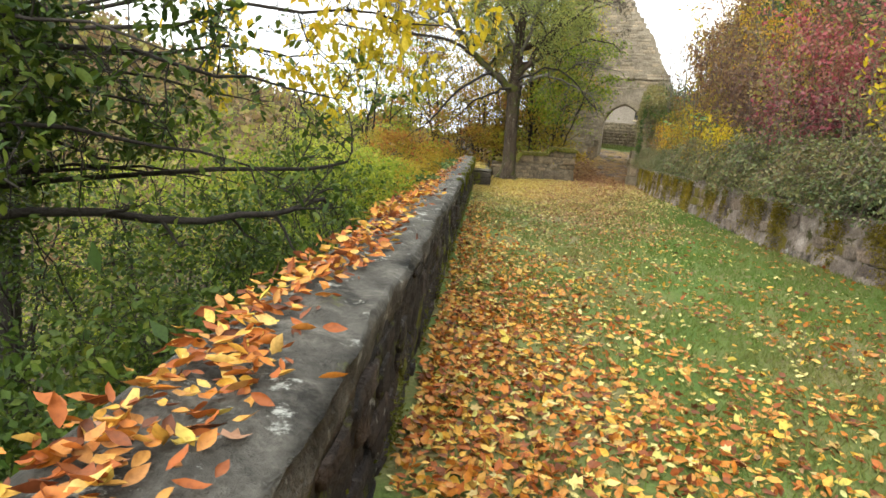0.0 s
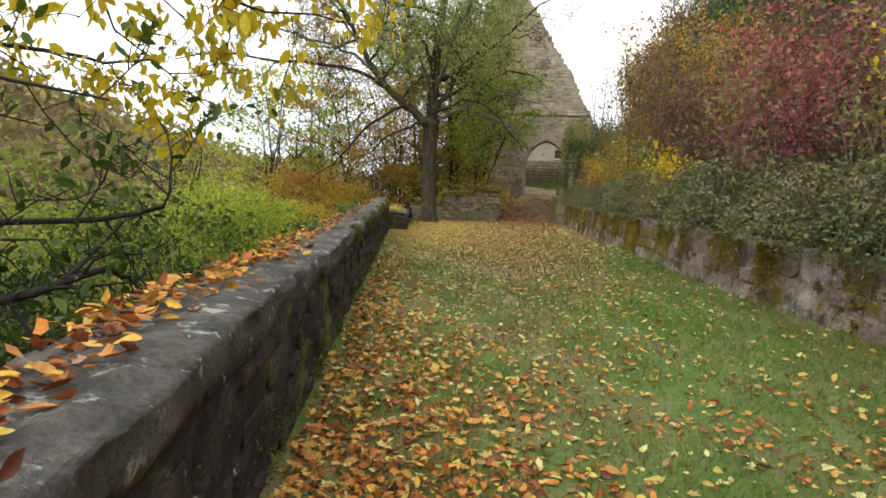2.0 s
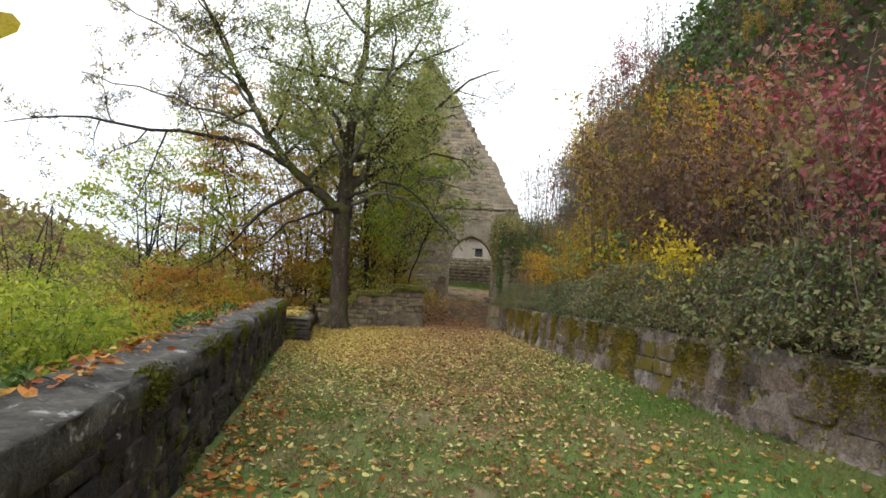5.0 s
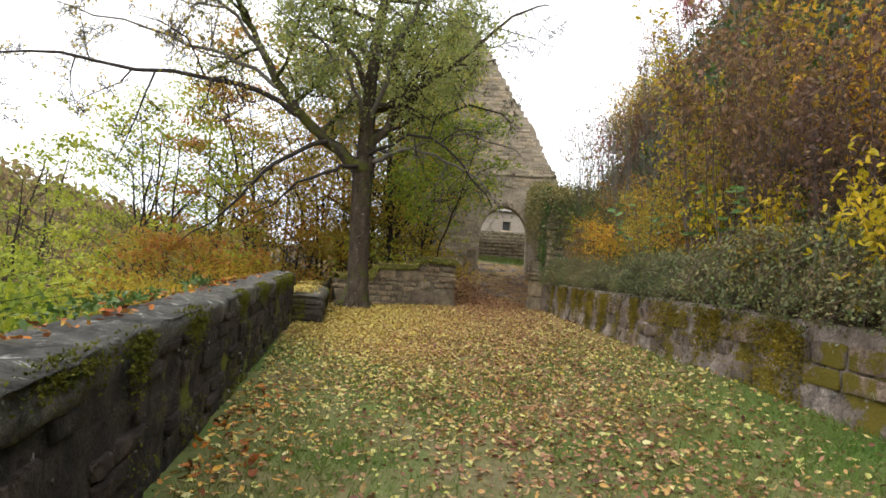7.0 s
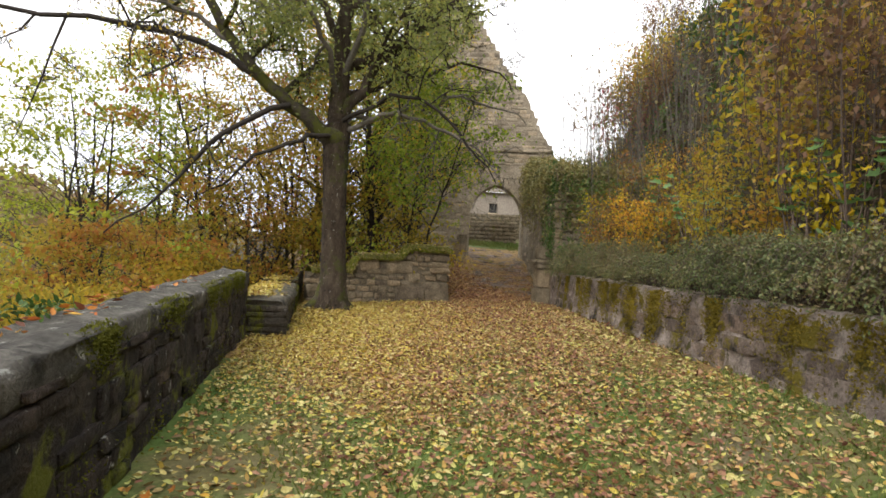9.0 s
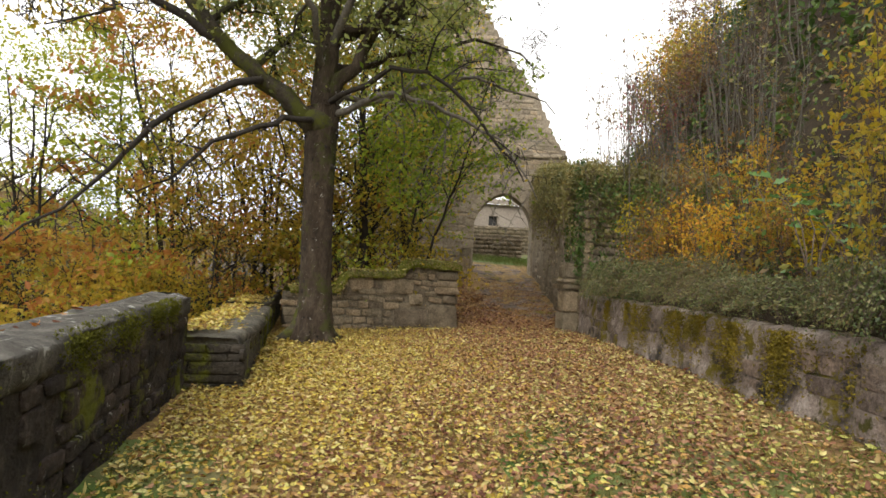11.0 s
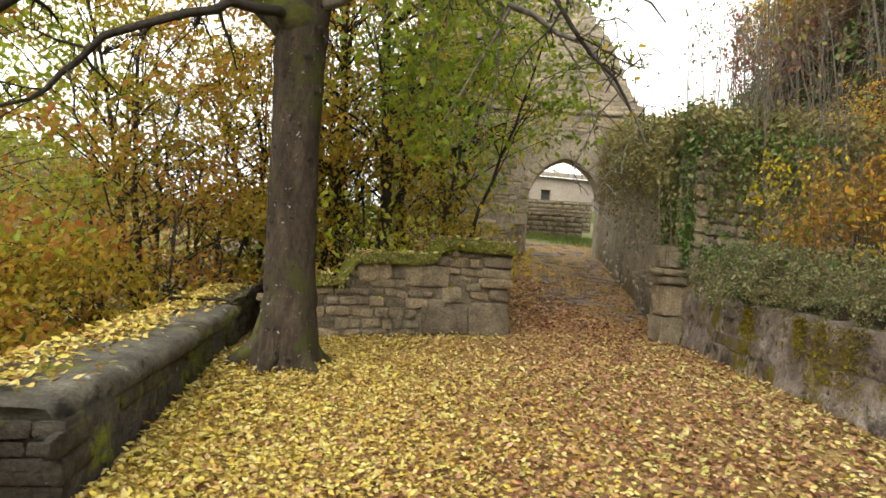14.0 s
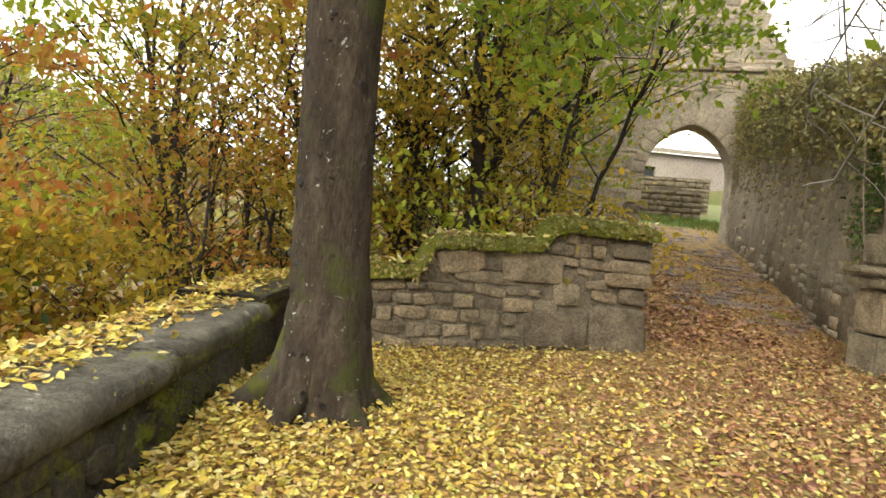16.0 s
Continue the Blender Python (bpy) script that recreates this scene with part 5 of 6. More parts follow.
spot("young_tree", -2.6, 32.5, 9.5, 2.4, "slender multi-stemmed tree with thin yellow-green leaves", "crown_lime", 0.13, stems=4, seed=12, keep=1.0, group=G1, low=0.4, sprays=80, dense=70)
spot("young_tree", -6.5, 26.0, 8.5, 2.4, "slender nearly bare tree with a few leaves", "crown_lime", 0.12, stems=4, seed=13, keep=0.4, group=G1, sprays=55, dense=45)
spot("young_tree", -8.5, 33.0, 11.0, 3.0, "slender nearly bare tree with a few leaves", "crown_lime", 0.13, stems=3, seed=14, keep=0.5, group=G1, sprays=55, dense=45)
# lime and rust bushes along the outside of the parapet
row = [(-3.2, 3.4, 1.7, "crown_green"), (-4.6, 2.4, 3.0, "crown_green"), (-2.4, 5.0, 1.4, "crown_green"), (-4.6, 7.0, 3.2, "crown_green"), (-3.2, 8.8, 2.2, "crown_green"), (-6.8, 9.0, 5.0, "crown_green"), (-7.5, 5.5, 5.5, "crown_green"), (-10.0, 11.0, 7.0, "crown_fresh"), (-1.9, 14.2, 2.2, "crown_fresh"), (-3.4, 12.5, 3.0, "crown_fresh"), (-2.5, 15.6, 2.9, "crown_lime"), (-3.0, 17.9, 2.8, "crown_fresh"), (-3.7, 20.3, 3.7, "crown_lime"), (-1.9, 21.8, 2.5, "crown_olive"), (-6.0, 18.5, 4.6, "crown_lime"),
       (-6.5, 22.5, 5.0, "crown_olive"), (-2.3, 10.4, 2.6, "crown_green"), (-5.6, 12.0, 5.2, "crown_fresh"), (-8.2, 15.5, 6.0, "crown_lime"), (-9.5, 21.0, 6.5, "crown_brown"), (-1.4, 19.2, 1.9, "crown_olive"), (-0.9, 22.8, 2.0, "crown_olive"), (-0.6, 25.6, 2.4, "crown_olive")]
for k, (x, y, h, leaf) in enumerate(row):
    tone = {"crown_lime": "lime yellow", "crown_rust": "rust orange", "crown_olive": "olive", "crown_fresh": "yellow-green", "crown_green": "green", "crown_brown": "brown"}[leaf]
    spot("bush", x, y, h, h * 0.5, "bush with " + tone + " leaves below the parapet", leaf, 0.12, kind="diamond", stems=5, seed=30 + k, category="bush", group="bushes below the parapet", low=0.12, sprays=int(26 + 11 * h), dense=70)


def overhanging_trees():
    """The trees below the parapet whose boughs reach over it at the start of the path."""
    r = np.random.default_rng(201)
    x, y = -5.6, 5.0
    z = lie(x, y)
    t = thing("hazel_tree", (0, 0, 0), "dark-barked tree with green leaves and a low bare bough", "tree")
    tree_trunk("trunk", [(x, y, z - 0.4), (x + .1, y, z + 1.5), (x, y + .1, 2.5), (x - .2, y + .2, 6.5)], [0.12, 0.10, 0.08, 0.03], M["dark_bark"], t, flare=0.3, seed=5)
    tips, bare = [], []
    limb(t, [(x, y, 0.1), (-4.0, 5.5, 0.55), (-2.75, 6.0, 0.56), (-1.85, 6.4, 0.63), (-1.45, 6.7, 0.78), (-1.25, 6.95, 0.74)], 0.055, 0.018, r, bare, M["dark_bark"], 1, 9, 0.2, 0.12, first=0.3, wob=0.02)
    limb(t, [(-1.6, 6.55, 0.7), (-1.5, 6.7, 0.85), (-1.32, 6.9, 1.15)], 0.02, 0.008, r, bare, M["dark_bark"], 0, 5, 0.4, 0.1, n=6, wob=0.02)
    limb(t, [(x, y, 0.5), (-3.5, 6.6, 0.9), (-2.0, 7.2, 1.05), (-1.25, 7.4, 1.2), (-1.2, 7.5, 1.5), (-1.4, 7.7, 1.9)], 0.035, 0.006, r, bare, M["dark_bark"], 1, 9, 0.2, 0.1, first=0.3, wob=0.02)
    limb(t, [(x, y, 1.5), (-3.6, 5.8, 2.1), (-2.4, 6.0, 2.0), (-1.15, 6.2, 1.85)], 0.04, 0.006, r, bare, M["dark_bark"], 1, 9, 0.28, 0.06, wob=0.02)
    limb(t, [(x, y, 0.8), (-3.8, 5.0, 1.35), (-2.4, 5.6, 1.25), (-1.5, 6.2, 1.0)], 0.03, 0.006, r, bare, M["dark_bark"], 1, 9, 0.28, 0.04, wob=0.02)
    for k in range(9):
        a, h = r.uniform(-0.7, 0.95), r.uniform(0.4, 2.6)
        ln = r.uniform(3.0, 4.3)
        q = [(x + ln * u * math.cos(a * (0.6 + 0.4 * u)), y + ln * u * math.sin(a * (0.6 + 0.4 * u)), h + 0.5 * math.sin(2.4 * u)) for u in (0, 0.35, 0.7, 1.0)]
        limb(t, q, 0.032, 0.006, r, bare, M["dark_bark"], 1, 8, 0.24, 0.05, n=10, wob=0.03)
    for k in range(13):
        a, h = r.uniform(-1.4, 1.2), r.uniform(0.2, 3.4)
        ln = r.uniform(1.6, 3.6)
        limb(t, [(x, y, h), (x + ln * .5 * math.cos(a), y + ln * .5 * math.sin(a), h + .35), (x + ln * math.cos(a), y + ln * math.sin(a), h + .2)], 0.04, 0.008, r, tips, M["dark_bark"], 2, 5, 0.42, -0.03, n=8)
    pos = np.concatenate([about(tips, 2, 0.16, r), about(bare, 1, 0.08, r)[::2]])
    part_mesh("crown", crown_mesh("crown", "oval", pos, 0.11, M["crown_green"], r, 0.3, 0.65), t, "green leaves turning yellow")
    x, y, out = -4.3, 8.6, 1.9
    z = lie(x - out, y)
    t = thing("cherry_tree", (0, 0, 0), "cherry tree with long drooping yellow autumn leaves over the parapet", "tree")
    tree_trunk("trunk", [(x - out, y, z - 0.4), (x - out, y, z + 2), (x + .1 - out, y, 2.6), (x + .1 - out, y, 7.5)], [0.17, 0.15, 0.12, 0.04], M["dark_bark"], t, flare=0.3, seed=6)
    tips = []
    for h, dx, dy, up in ((2.4, 4.35, 0.0, 0.75), (2.7, 3.4, -0.8, 0.9), (3.0, 3.7, 0.8, 1.1), (3.2, 2.6, -1.8, 0.9), (3.2, 4.3, -0.5, 0.7), (2.6, 4.2, -1.1, 0.8), (2.2, 2.6, 1.2, 0.5), (3.4, 2.2, -2.6, 0.7), (4.2, 3.0, -1.0, 1.2)):
        limb(t, [(x - out, y, h), (x + dx * .35, y + dy * .4, h + up * .8), (x + dx * .7, y + dy * .75, h + up), (x + dx, y + dy, h + up * 0.75)], 0.035, 0.006, r, tips, M["dark_bark"], 1, 8, 0.28, -0.06, spread=0.8, n=10)
    pos = about(tips, 2, 0.09, r)
    pos = pos[r.random(len(pos)) < 0.6]
    part_mesh("crown", crown_mesh("crown", "oval", pos, 0.15, M["crown_yellow"], r, 1.6, 0.35), t, "clear yellow drooping leaves")


overhanging_trees()


# ---- the hillside ----
def shrub(name, label, leaf, height, spread, stems, size, per, seed, group, bark="twig", kind="diamond", up=0.42, kids=5, levels=1, category="shrub", sub=0.3):
    """A thicket of upright stems with leaves on the upper part."""
    r = np.random.default_rng(seed)
    t = thing(name, (0, 0, -50), label, category, group)
    paths, tips = [], []
    for k in range(stems):
        a, s = r.uniform(0, 2 * np.pi), spread * math.sqrt(r.random())
        b = np.array([0.4 * s * math.cos(a), 0.4 * s * math.sin(a), -0.45])
        h = height * r.uniform(0.65, 1.1)
        top = np.array([s * math.cos(a), s * math.sin(a), h])
        p = bend([b, (b + top) / 2 + r.normal(size=3) * 0.12, top], 6, r, 0.03)
        rad = np.linspace(r.uniform(0.008, 0.014), 0.004, 6)
        paths.append((p, rad, 4))
        sprout(p, rad, levels - 1, r, paths, tips, 0.8, sub, 0.15, kids, h, up, 3)
    v, f = tubes(paths)
    tagged(part_mesh("branchwork", mesh_arrays("branchwork", v, f, M[bark]), t), kind="stuff")
    pos = about(tips, per, 0.085, r)
    part_mesh("foliage", crown_mesh("foliage", kind, pos, size, M[leaf], r, 0.3, 0.4), t)
    return t


HG = "shrubs on the hillside"
KINDS = {
    "crimson": [shrub("shrub", "tall thicket with crimson and brown autumn leaves on the bank", "crown_crimson", 2.4, 1.1, 15, 0.10, 7, 301 + k, HG, up=0.6) for k in range(2)],
    "brown": [shrub("shrub", "tall thicket with brown and olive autumn leaves on the bank", "crown_brown", 2.5, 1.1, 16, 0.095, 4, 311 + k, HG, bark="stem") for k in range(2)],
    "rust": [shrub("shrub", "tall thicket with orange and rust autumn leaves on the bank", "crown_russet", 2.5, 1.1, 15, 0.10, 5, 321 + k, HG) for k in range(2)],
    "plum": [shrub("shrub", "tall thicket with dusky plum and brown leaves on the bank", "crown_plum", 2.6, 1.1, 16, 0.098, 8, 391 + k, HG) for k in range(2)],
    "amber": [shrub("shrub", "tall thicket with amber and yellow autumn leaves on the bank", "crown_amber", 2.6, 1.1, 14, 0.105, 7, 401 + k, HG, up=0.45) for k in range(2)],
    "olive": [shrub("shrub", "thicket with olive green leaves on the bank", "crown_olive", 2.2, 1.1, 14, 0.10, 5, 331 + k, HG) for k in range(2)],
    "bare": [shrub("shrub", "bare upright twigs with few brown leaves on the bank", "crown_brown", 3.0, 0.8, 11, 0.085, 1, 341 + k, HG, bark="grey_bark", up=0.5) for k in range(2)],
    "tall": [shrub("shrub", "tall upright thicket with amber and plum leaves on the bank", ("crown_amber", "crown_plum")[k], 3.7, 1.15, 17, 0.10, 8, 381 + k, HG, up=0.42, kids=6, sub=0.22) for k in range(2)],
    "lime": [shrub("shrub", "tall shrub with yellow-green leaves on the bank", "crown_lime", 2.3, 0.9, 11, 0.11, 4, 361 + k, HG) for k in range(2)],
    "gold": [shrub("shrub", "tall shrub with golden yellow leaves on the bank", "crown_yellow", 2.2, 0.8, 7, 0.078, 5, 371 + k, HG, bark="stem") for k in range(2)],
    "yellow": [shrub("shrub", "low shrub with bright yellow leaves on the bank", ("crown_yellow", "crown_amber")[k], 1.3, 0.5, 7, 0.085, 6, 351 + k, HG, kind="oval", kids=5) for k in range(2)],
}


def plant(kind, x, y, scale, r, sink=0.1):
    src = KINDS[kind][int(r.integers(2))]
    m = Matrix.Translation((x, y, lie(x, y) - sink)) @ Matrix.Rotation(r.uniform(0, 6.28), 4, 'Z')
    ob = copy_thing(src, m)
    ob.scale = (scale, scale, scale * r.uniform(0.9, 1.15))
    return ob


def build_thicket():
    r = np.random.default_rng(71)
    y = -3.0
    while y < 36:
        for d in (0.95, 1.9, 2.9, 3.9, 5.2):
            yy, dd = y + r.uniform(-.55, .55), d + r.uniform(-.4, .4)
            x = float(bank_x(yy)) + dd
            if (yy > 25.5 and d < 2) or (d > 5 and 6 < yy < 24):
                continue
            if 7.6 < yy < 12.0 and dd < 3.4:
                kind = r.choice(["crimson", "crimson", "crimson", "brown"])
            elif yy < 7.6:
                kind = r.choice(["brown", "olive", "lime", "crimson", "brown"])
            elif yy < 15:
                kind = r.choice(["rust", "crimson", "plum", "olive", "amber", "plum"])
            elif yy < 23:
                kind = r.choice(["rust", "amber", "plum", "olive", "amber" if d < 2.5 else "crimson", "bare", "plum", "rust"])
            else:
                kind = r.choice(["bare", "brown", "rust", "amber"])
            if 13.8 < yy < 17.8 and d < 2.5 and r.random() < 0.75:
                kind = "tall"
            sc = r.uniform(0.65, 1.15) * (0.85 if d < 1.5 else 1.0) * (0.6 if d > 5 else 1.0) * (0.5 if 3.5 < d < 5 else 1.0) * (0.72 if 2.5 < d < 3.5 and 7 < yy < 24 else 1.0) * (0.88 if d > 2.4 and yy > 13 else 1.0) * (0.6 if yy > 26 else 1.0) * (0.62 if 19.6 < yy <= 26 and kind != "bare" else 1.0)
            plant(kind, x, yy, sc, r)
        y += 1.4
    for k in range(20):
        yy = r.uniform(18, 31)
        plant("bare", float(bank_x(yy)) + r.uniform(1.2, 5.0), yy, r.uniform(0.8, 1.35), r)
    for x, yy, s in ((5.3, 6.3, 0.55), (5.7, 7.3, 1.45), (6.1, 6.6, 1.3), (5.45, 12.4, 0.85), (5.5, 13.1, 0.95), (5.5, 14.0, 0.7), (5.45, 10.6, 0.6), (6.3, 15.3, 1.0), (6.6, 16.2, 1.0), (6.6, 17.3, 0.9),
                     (7.6, 20.4, 0.9), (7.9, 22.2, 1.0), (8.3, 23.6, 1.1), (8.6, 24.6, 1.2), (7.4, 19.2, 0.8), (7.0, 9.5, 1.0), (8.0, 17.0, 1.3)):
        plant("yellow" if s < 1.2 else "gold", x, yy, s if s < 1.2 else s * 0.75, r)
    for group in KINDS.values():
        for src in group:
            yy = r.uniform(26.5, 33)
            x = float(bank_x(yy)) + r.uniform(3.2, 5.5)
            src.matrix_world = Matrix.Translation((x, yy, lie(x, yy) - 0.1))


build_thicket()


def broadleaf(x, y, height, seed):
    """A tall herb with a few stalks and wide green leaves."""
    r = np.random.default_rng(seed)
    t = thing("broadleaf_plant", (x, y, lie(x, y)), "tall herb with wide bright green leaves on the bank", "plant", "broad-leaved herbs on the bank")
    for k in range(5):
        a = r.uniform(0, 6.28)
        p = bend([(0, 0, -0.1), (0.15 * math.cos(a), 0.15 * math.sin(a), height * 0.6), (0.4 * math.cos(a), 0.4 * math.sin(a), height * r.uniform(0.8, 1.1))], 7, r, 0.02)
        v, f = tubes([(p, np.linspace(0.010, 0.005, 7), 4)])
        stalk = part_mesh("stalk", mesh_arrays("stalk", v, f, M["stem"]), t)
        for i in (3, 4, 5, 6, 6):
            b = r.uniform(0, 6.28)
            v, f = leaf_arrays("lobed", np.array([p[i]]), np.array([r.uniform(0.11, 0.18)]), np.array([[math.cos(b), math.sin(b), 0.1]]), np.array([[r.normal() * .35 - .3, r.normal() * .35 - .3, 1.0]]))
            part_mesh("leaf", mesh_arrays("leaf", v, f, M["broad_green"]), stalk)


for k, (x, y, h) in enumerate(((6.85, 19.0, 1.3), (6.5, 18.2, 1.1), (6.4, 16.6, 1.3), (6.55, 16.1, 1.2), (6.3, 15.0, 1.1), (8.1, 21.4, 1.5), (7.9, 20.6, 1.4))):
    broadleaf(x, y, h, 700 + k)


def carpet(name, label, kind, mat, size, x, y, r, lift=0.12, flat=0.75, zfun=None):
    """Leaves spread over the ground, one sheet of growth."""
    z = zfun(x, y) + np.abs(r.normal(size=len(x))) * lift
    me = crown_mesh(name, kind, np.stack([x, y, z], 1), size, M[mat], r, 0.2, flat)
    return tagged(new(name, me), label, "ground cover", kind="stuff")


def build_cover():
    r = np.random.default_rng(81)
    n = 26000
    y = r.uniform(-4, 40, n)
    d = 3.4 + 5.2 * r.random(n)
    lump = 0.45 * (np.sin(1.3 * y) * np.sin(1.1 * d + 0.5 * y) + 0.6 * np.sin(2.9 * y + d))
    carpet("ivy_cover", "dense green ivy over the top of the bank", "diamond", "ivy", 0.19, bank_x(y) + d, y, r, 0.22, 0.5, lambda x, y: hill_z(x, y) + 0.3 + lump)
    n = 20000
    y = r.uniform(-4, 36, n)
    d = 0.5 + 6 * r.random(n)
    carpet("undergrowth", "brown and green undergrowth on the bank", "diamond", "crown_brown", 0.12, bank_x(y) + d, y, r, 0.3, 0.4, hill_z)
    n = 12000
    y = r.uniform(-4, 36, n)
    d = 0.5 + 5 * r.random(n)
    carpet("bramble", "green bramble and ivy between the shrubs", "diamond", "ivy", 0.10, bank_x(y) + d, y, r, 0.35, 0.4, hill_z)
    n = 26000
    y = r.uniform(-2, 34, n)
    d = 0.6 + 11 * r.random(n) ** 1.3
    carpet("bank_cover", "tangle of green and yellow leaves on the slope below the parapet", "diamond", "crown_green", 0.13, edge_x(y) - d, y, r, 0.45, 0.4, drop_z)


build_cover()


def cotoneaster(seed):
    """A low spreading bush whose arching sprays hang over the wall; it faces -x."""
    r = np.random.default_rng(seed)
    t = thing("cotoneaster", (0, 0, -50), "spreading dark green cotoneaster hanging over the retaining wall", "shrub", "cotoneasters along the retaining wall")
    paths, pos = [], []
    for k in range(120):
        b = np.array([r.uniform(0.1, 1.25), r.uniform(-0.8, 0.8), -0.15])
        reach = r.uniform(0.5, 1.2)
        a = r.normal() * 0.6
        h = r.uniform(0.25, 0.62)
        e = b + np.array([-reach * math.cos(a), reach * math.sin(a), 0])
        e[0] = max(e[0], r.uniform(-0.42, -0.1))
        e[2] = r.uniform(-0.10, 0.2) if e[0] < -0.05 else r.uniform(0.12, 0.6)
        m = (b + e) / 2
        m[2] = h
        p = bend([b, m, e], 9, r, 0.015)
        paths.append((p, np.linspace(0.006, 0.002, 9), 3))
        s = np.linspace(0.2, 1, 19)
        q = np.stack([np.interp(s * 8, np.arange(9), p[:, c]) for c in range(3)], 1)
        pos.append(np.repeat(q, 4, axis=0))
    v, f = tubes(paths)
    tagged(part_mesh("branchwork", mesh_arrays("branchwork", v, f, M["twig"]), t), kind="stuff")
    pos = np.concatenate(pos)
    pos += r.normal(size=pos.shape) * 0.03
    part_mesh("foliage", crown_mesh("foliage", "diamond", pos, 0.037, M["cotoneaster"], r, 0.2, 0.45), t)
    return t


def build_cotoneasters():
    r = np.random.default_rng(91)
    src = [cotoneaster(s) for s in (1, 2, 3)]
    y, k = -1.0, 0
    while y < 25.0:
        x = float(bank_x(y)) + 0.05
        turn = math.atan2(float(bank_x(y + .3) - bank_x(y - .3)), 0.6)
        s = r.uniform(0.8, 1.25) * float(np.interp(y, [0, 4, 11, 16], [1.0, 1.2, 1.15, 0.85]))
        m = Matrix.Translation((x + 0.1, y, float(bank_top(y)) + 0.08)) @ Matrix.Rotation(-turn + r.uniform(-.25, .25), 4, 'Z')
        if k < 3:
            ob = src[k]
            ob.matrix_world = m
        else:
            ob = copy_thing(src[k % 3], m)
        ob.scale = (s * r.uniform(0.85, 1.2), s, s * r.uniform(0.6, 1.35))
        y += r.uniform(0.85, 1.15)
        k += 1


build_cotoneasters()


def build_creepers():
    r = np.random.default_rng(95)
    t = thing("creeper", (0, 0, 0), "tangled creeper hanging over the high wall", "creeper")
    paths, pos = [], []
    for k in range(430):
        y = r.uniform(26.0, 35.2)
        x, top = float(bank_x(y)) + 0.1, float(bank_top(y)) + 0.1
        ln = r.uniform(0.3, 1.1) * (1.0 + 1.1 * r.random() * (r.random() < 0.2 + 0.4 * (y > 31)))
        p = bend([(x + 0.6, y, top + r.uniform(0, .35)), (x - 0.02, y + r.uniform(-.2, .2), top + r.uniform(0, .25)), (x - 0.12 - 0.1 * r.random(), y + r.uniform(-.3, .3), top - ln)], 8, r, 0.03)
        paths.append((p, np.full(8, 0.004), 3))
        pos.append(np.repeat(p, 6, axis=0))
    v, f = tubes(paths)
    part_mesh("vine", mesh_arrays("vine", v, f, M["stem"]), t)
    q = np.concatenate(pos)
    part_mesh("foliage", crown_mesh("foliage", "diamond", q + r.normal(size=q.shape) * 0.09, 0.085, M["creeper"], r, 0.5, 0.3), t)
    t = thing("creeper", (0, 0, 0), "brown creeper and grass trailing over the wall beside the pier", "creeper")
    paths, pos = [], []
    for k in range(230):
        x = r.uniform(7.75, 11.6)
        y, ln = 25.66 - 0.12 * (x - 8), r.uniform(0.2, 1.3)
        p = bend([(x, y + 0.5, 3.75 + r.uniform(0, .3)), (x + r.uniform(-.2, .2), y, 3.78 + r.uniform(0, .22)), (x + r.uniform(-.3, .3), y - 0.12 - 0.12 * r.random(), 3.7 - ln)], 8, r, 0.03)
        paths.append((p, np.full(8, 0.004), 3))
        pos.append(np.repeat(p, 6, axis=0))
    part_mesh("vine", mesh_arrays("vine", *tubes(paths), M["stem"]), t)
    q = np.concatenate(pos)
    part_mesh("foliage", crown_mesh("foliage", "diamond", q + r.normal(size=q.shape) * 0.09, 0.085, M["creeper"], r, 0.5, 0.3), t)
    t = thing("ivy", (0, 0, 0), "dark green ivy climbing the gate pier and wall", "ivy")
    q4 = np.stack([7.8 + 3.6 * r.random(2400), np.zeros(2400), 3.9 - np.abs(r.normal(size=2400)) * 0.4], 1)
    q4[:, 1] = 25.62 - 0.12 * (q4[:, 0] - 8) - np.abs(r.normal(size=2400)) * 0.1 + np.where(q4[:, 2] > 3.75, 0.5, 0.0) * r.random(2400)
    n = 5200
    y = 25.5 + np.abs(r.normal(size=n)) * 0.8
    z = 2.1 + r.random(n) * 1.9 - 0.35 * np.sin(4 * y)
    x = bank_x(y) - 0.02 + 0.04 * (z - 1) - np.abs(r.normal(size=n)) * 0.08
    q = np.stack([x, y, z], 1)
    q2 = np.stack([7.75 + r.random(1500) * 1.6, 25.46 - np.abs(r.normal(size=1500)) * 0.08, 1.1 + r.random(1500) * 2.6], 1)
    q2[:, 1] -= 0.35 * (q2[:, 0] - 7.7)
    q3 = np.stack([bank_x(25) + 0.1 + r.random(5000) * 1.5, 22.5 + r.random(5000) * 3, np.zeros(5000)], 1)
    q3[:, 0] = bank_x(q3[:, 1]) + 0.1 + r.random(5000) * 1.2
    q3[:, 2] = hill_z(q3[:, 0], q3[:, 1]) + r.random(5000) * 0.5
    part_mesh("foliage", crown_mesh("foliage", "oval", np.concatenate([q, q2, q3, q4]), 0.068, M["ivy"], r, 0.9, 0.15), t)
    v, f = tubes([(bend([(7.72, 25.5 + 0.15 * k, 0.6), (7.7 + r.normal() * .05, 25.6 + 0.2 * k, 1.8), (7.75, 25.7 + 0.25 * k, 3.4)], 8, r, 0.03), np.linspace(0.018, 0.006, 8), 5) for k in range(5)])
    part_mesh("vine", mesh_arrays("vine", v, f, M["stem"]), t)


build_creepers()


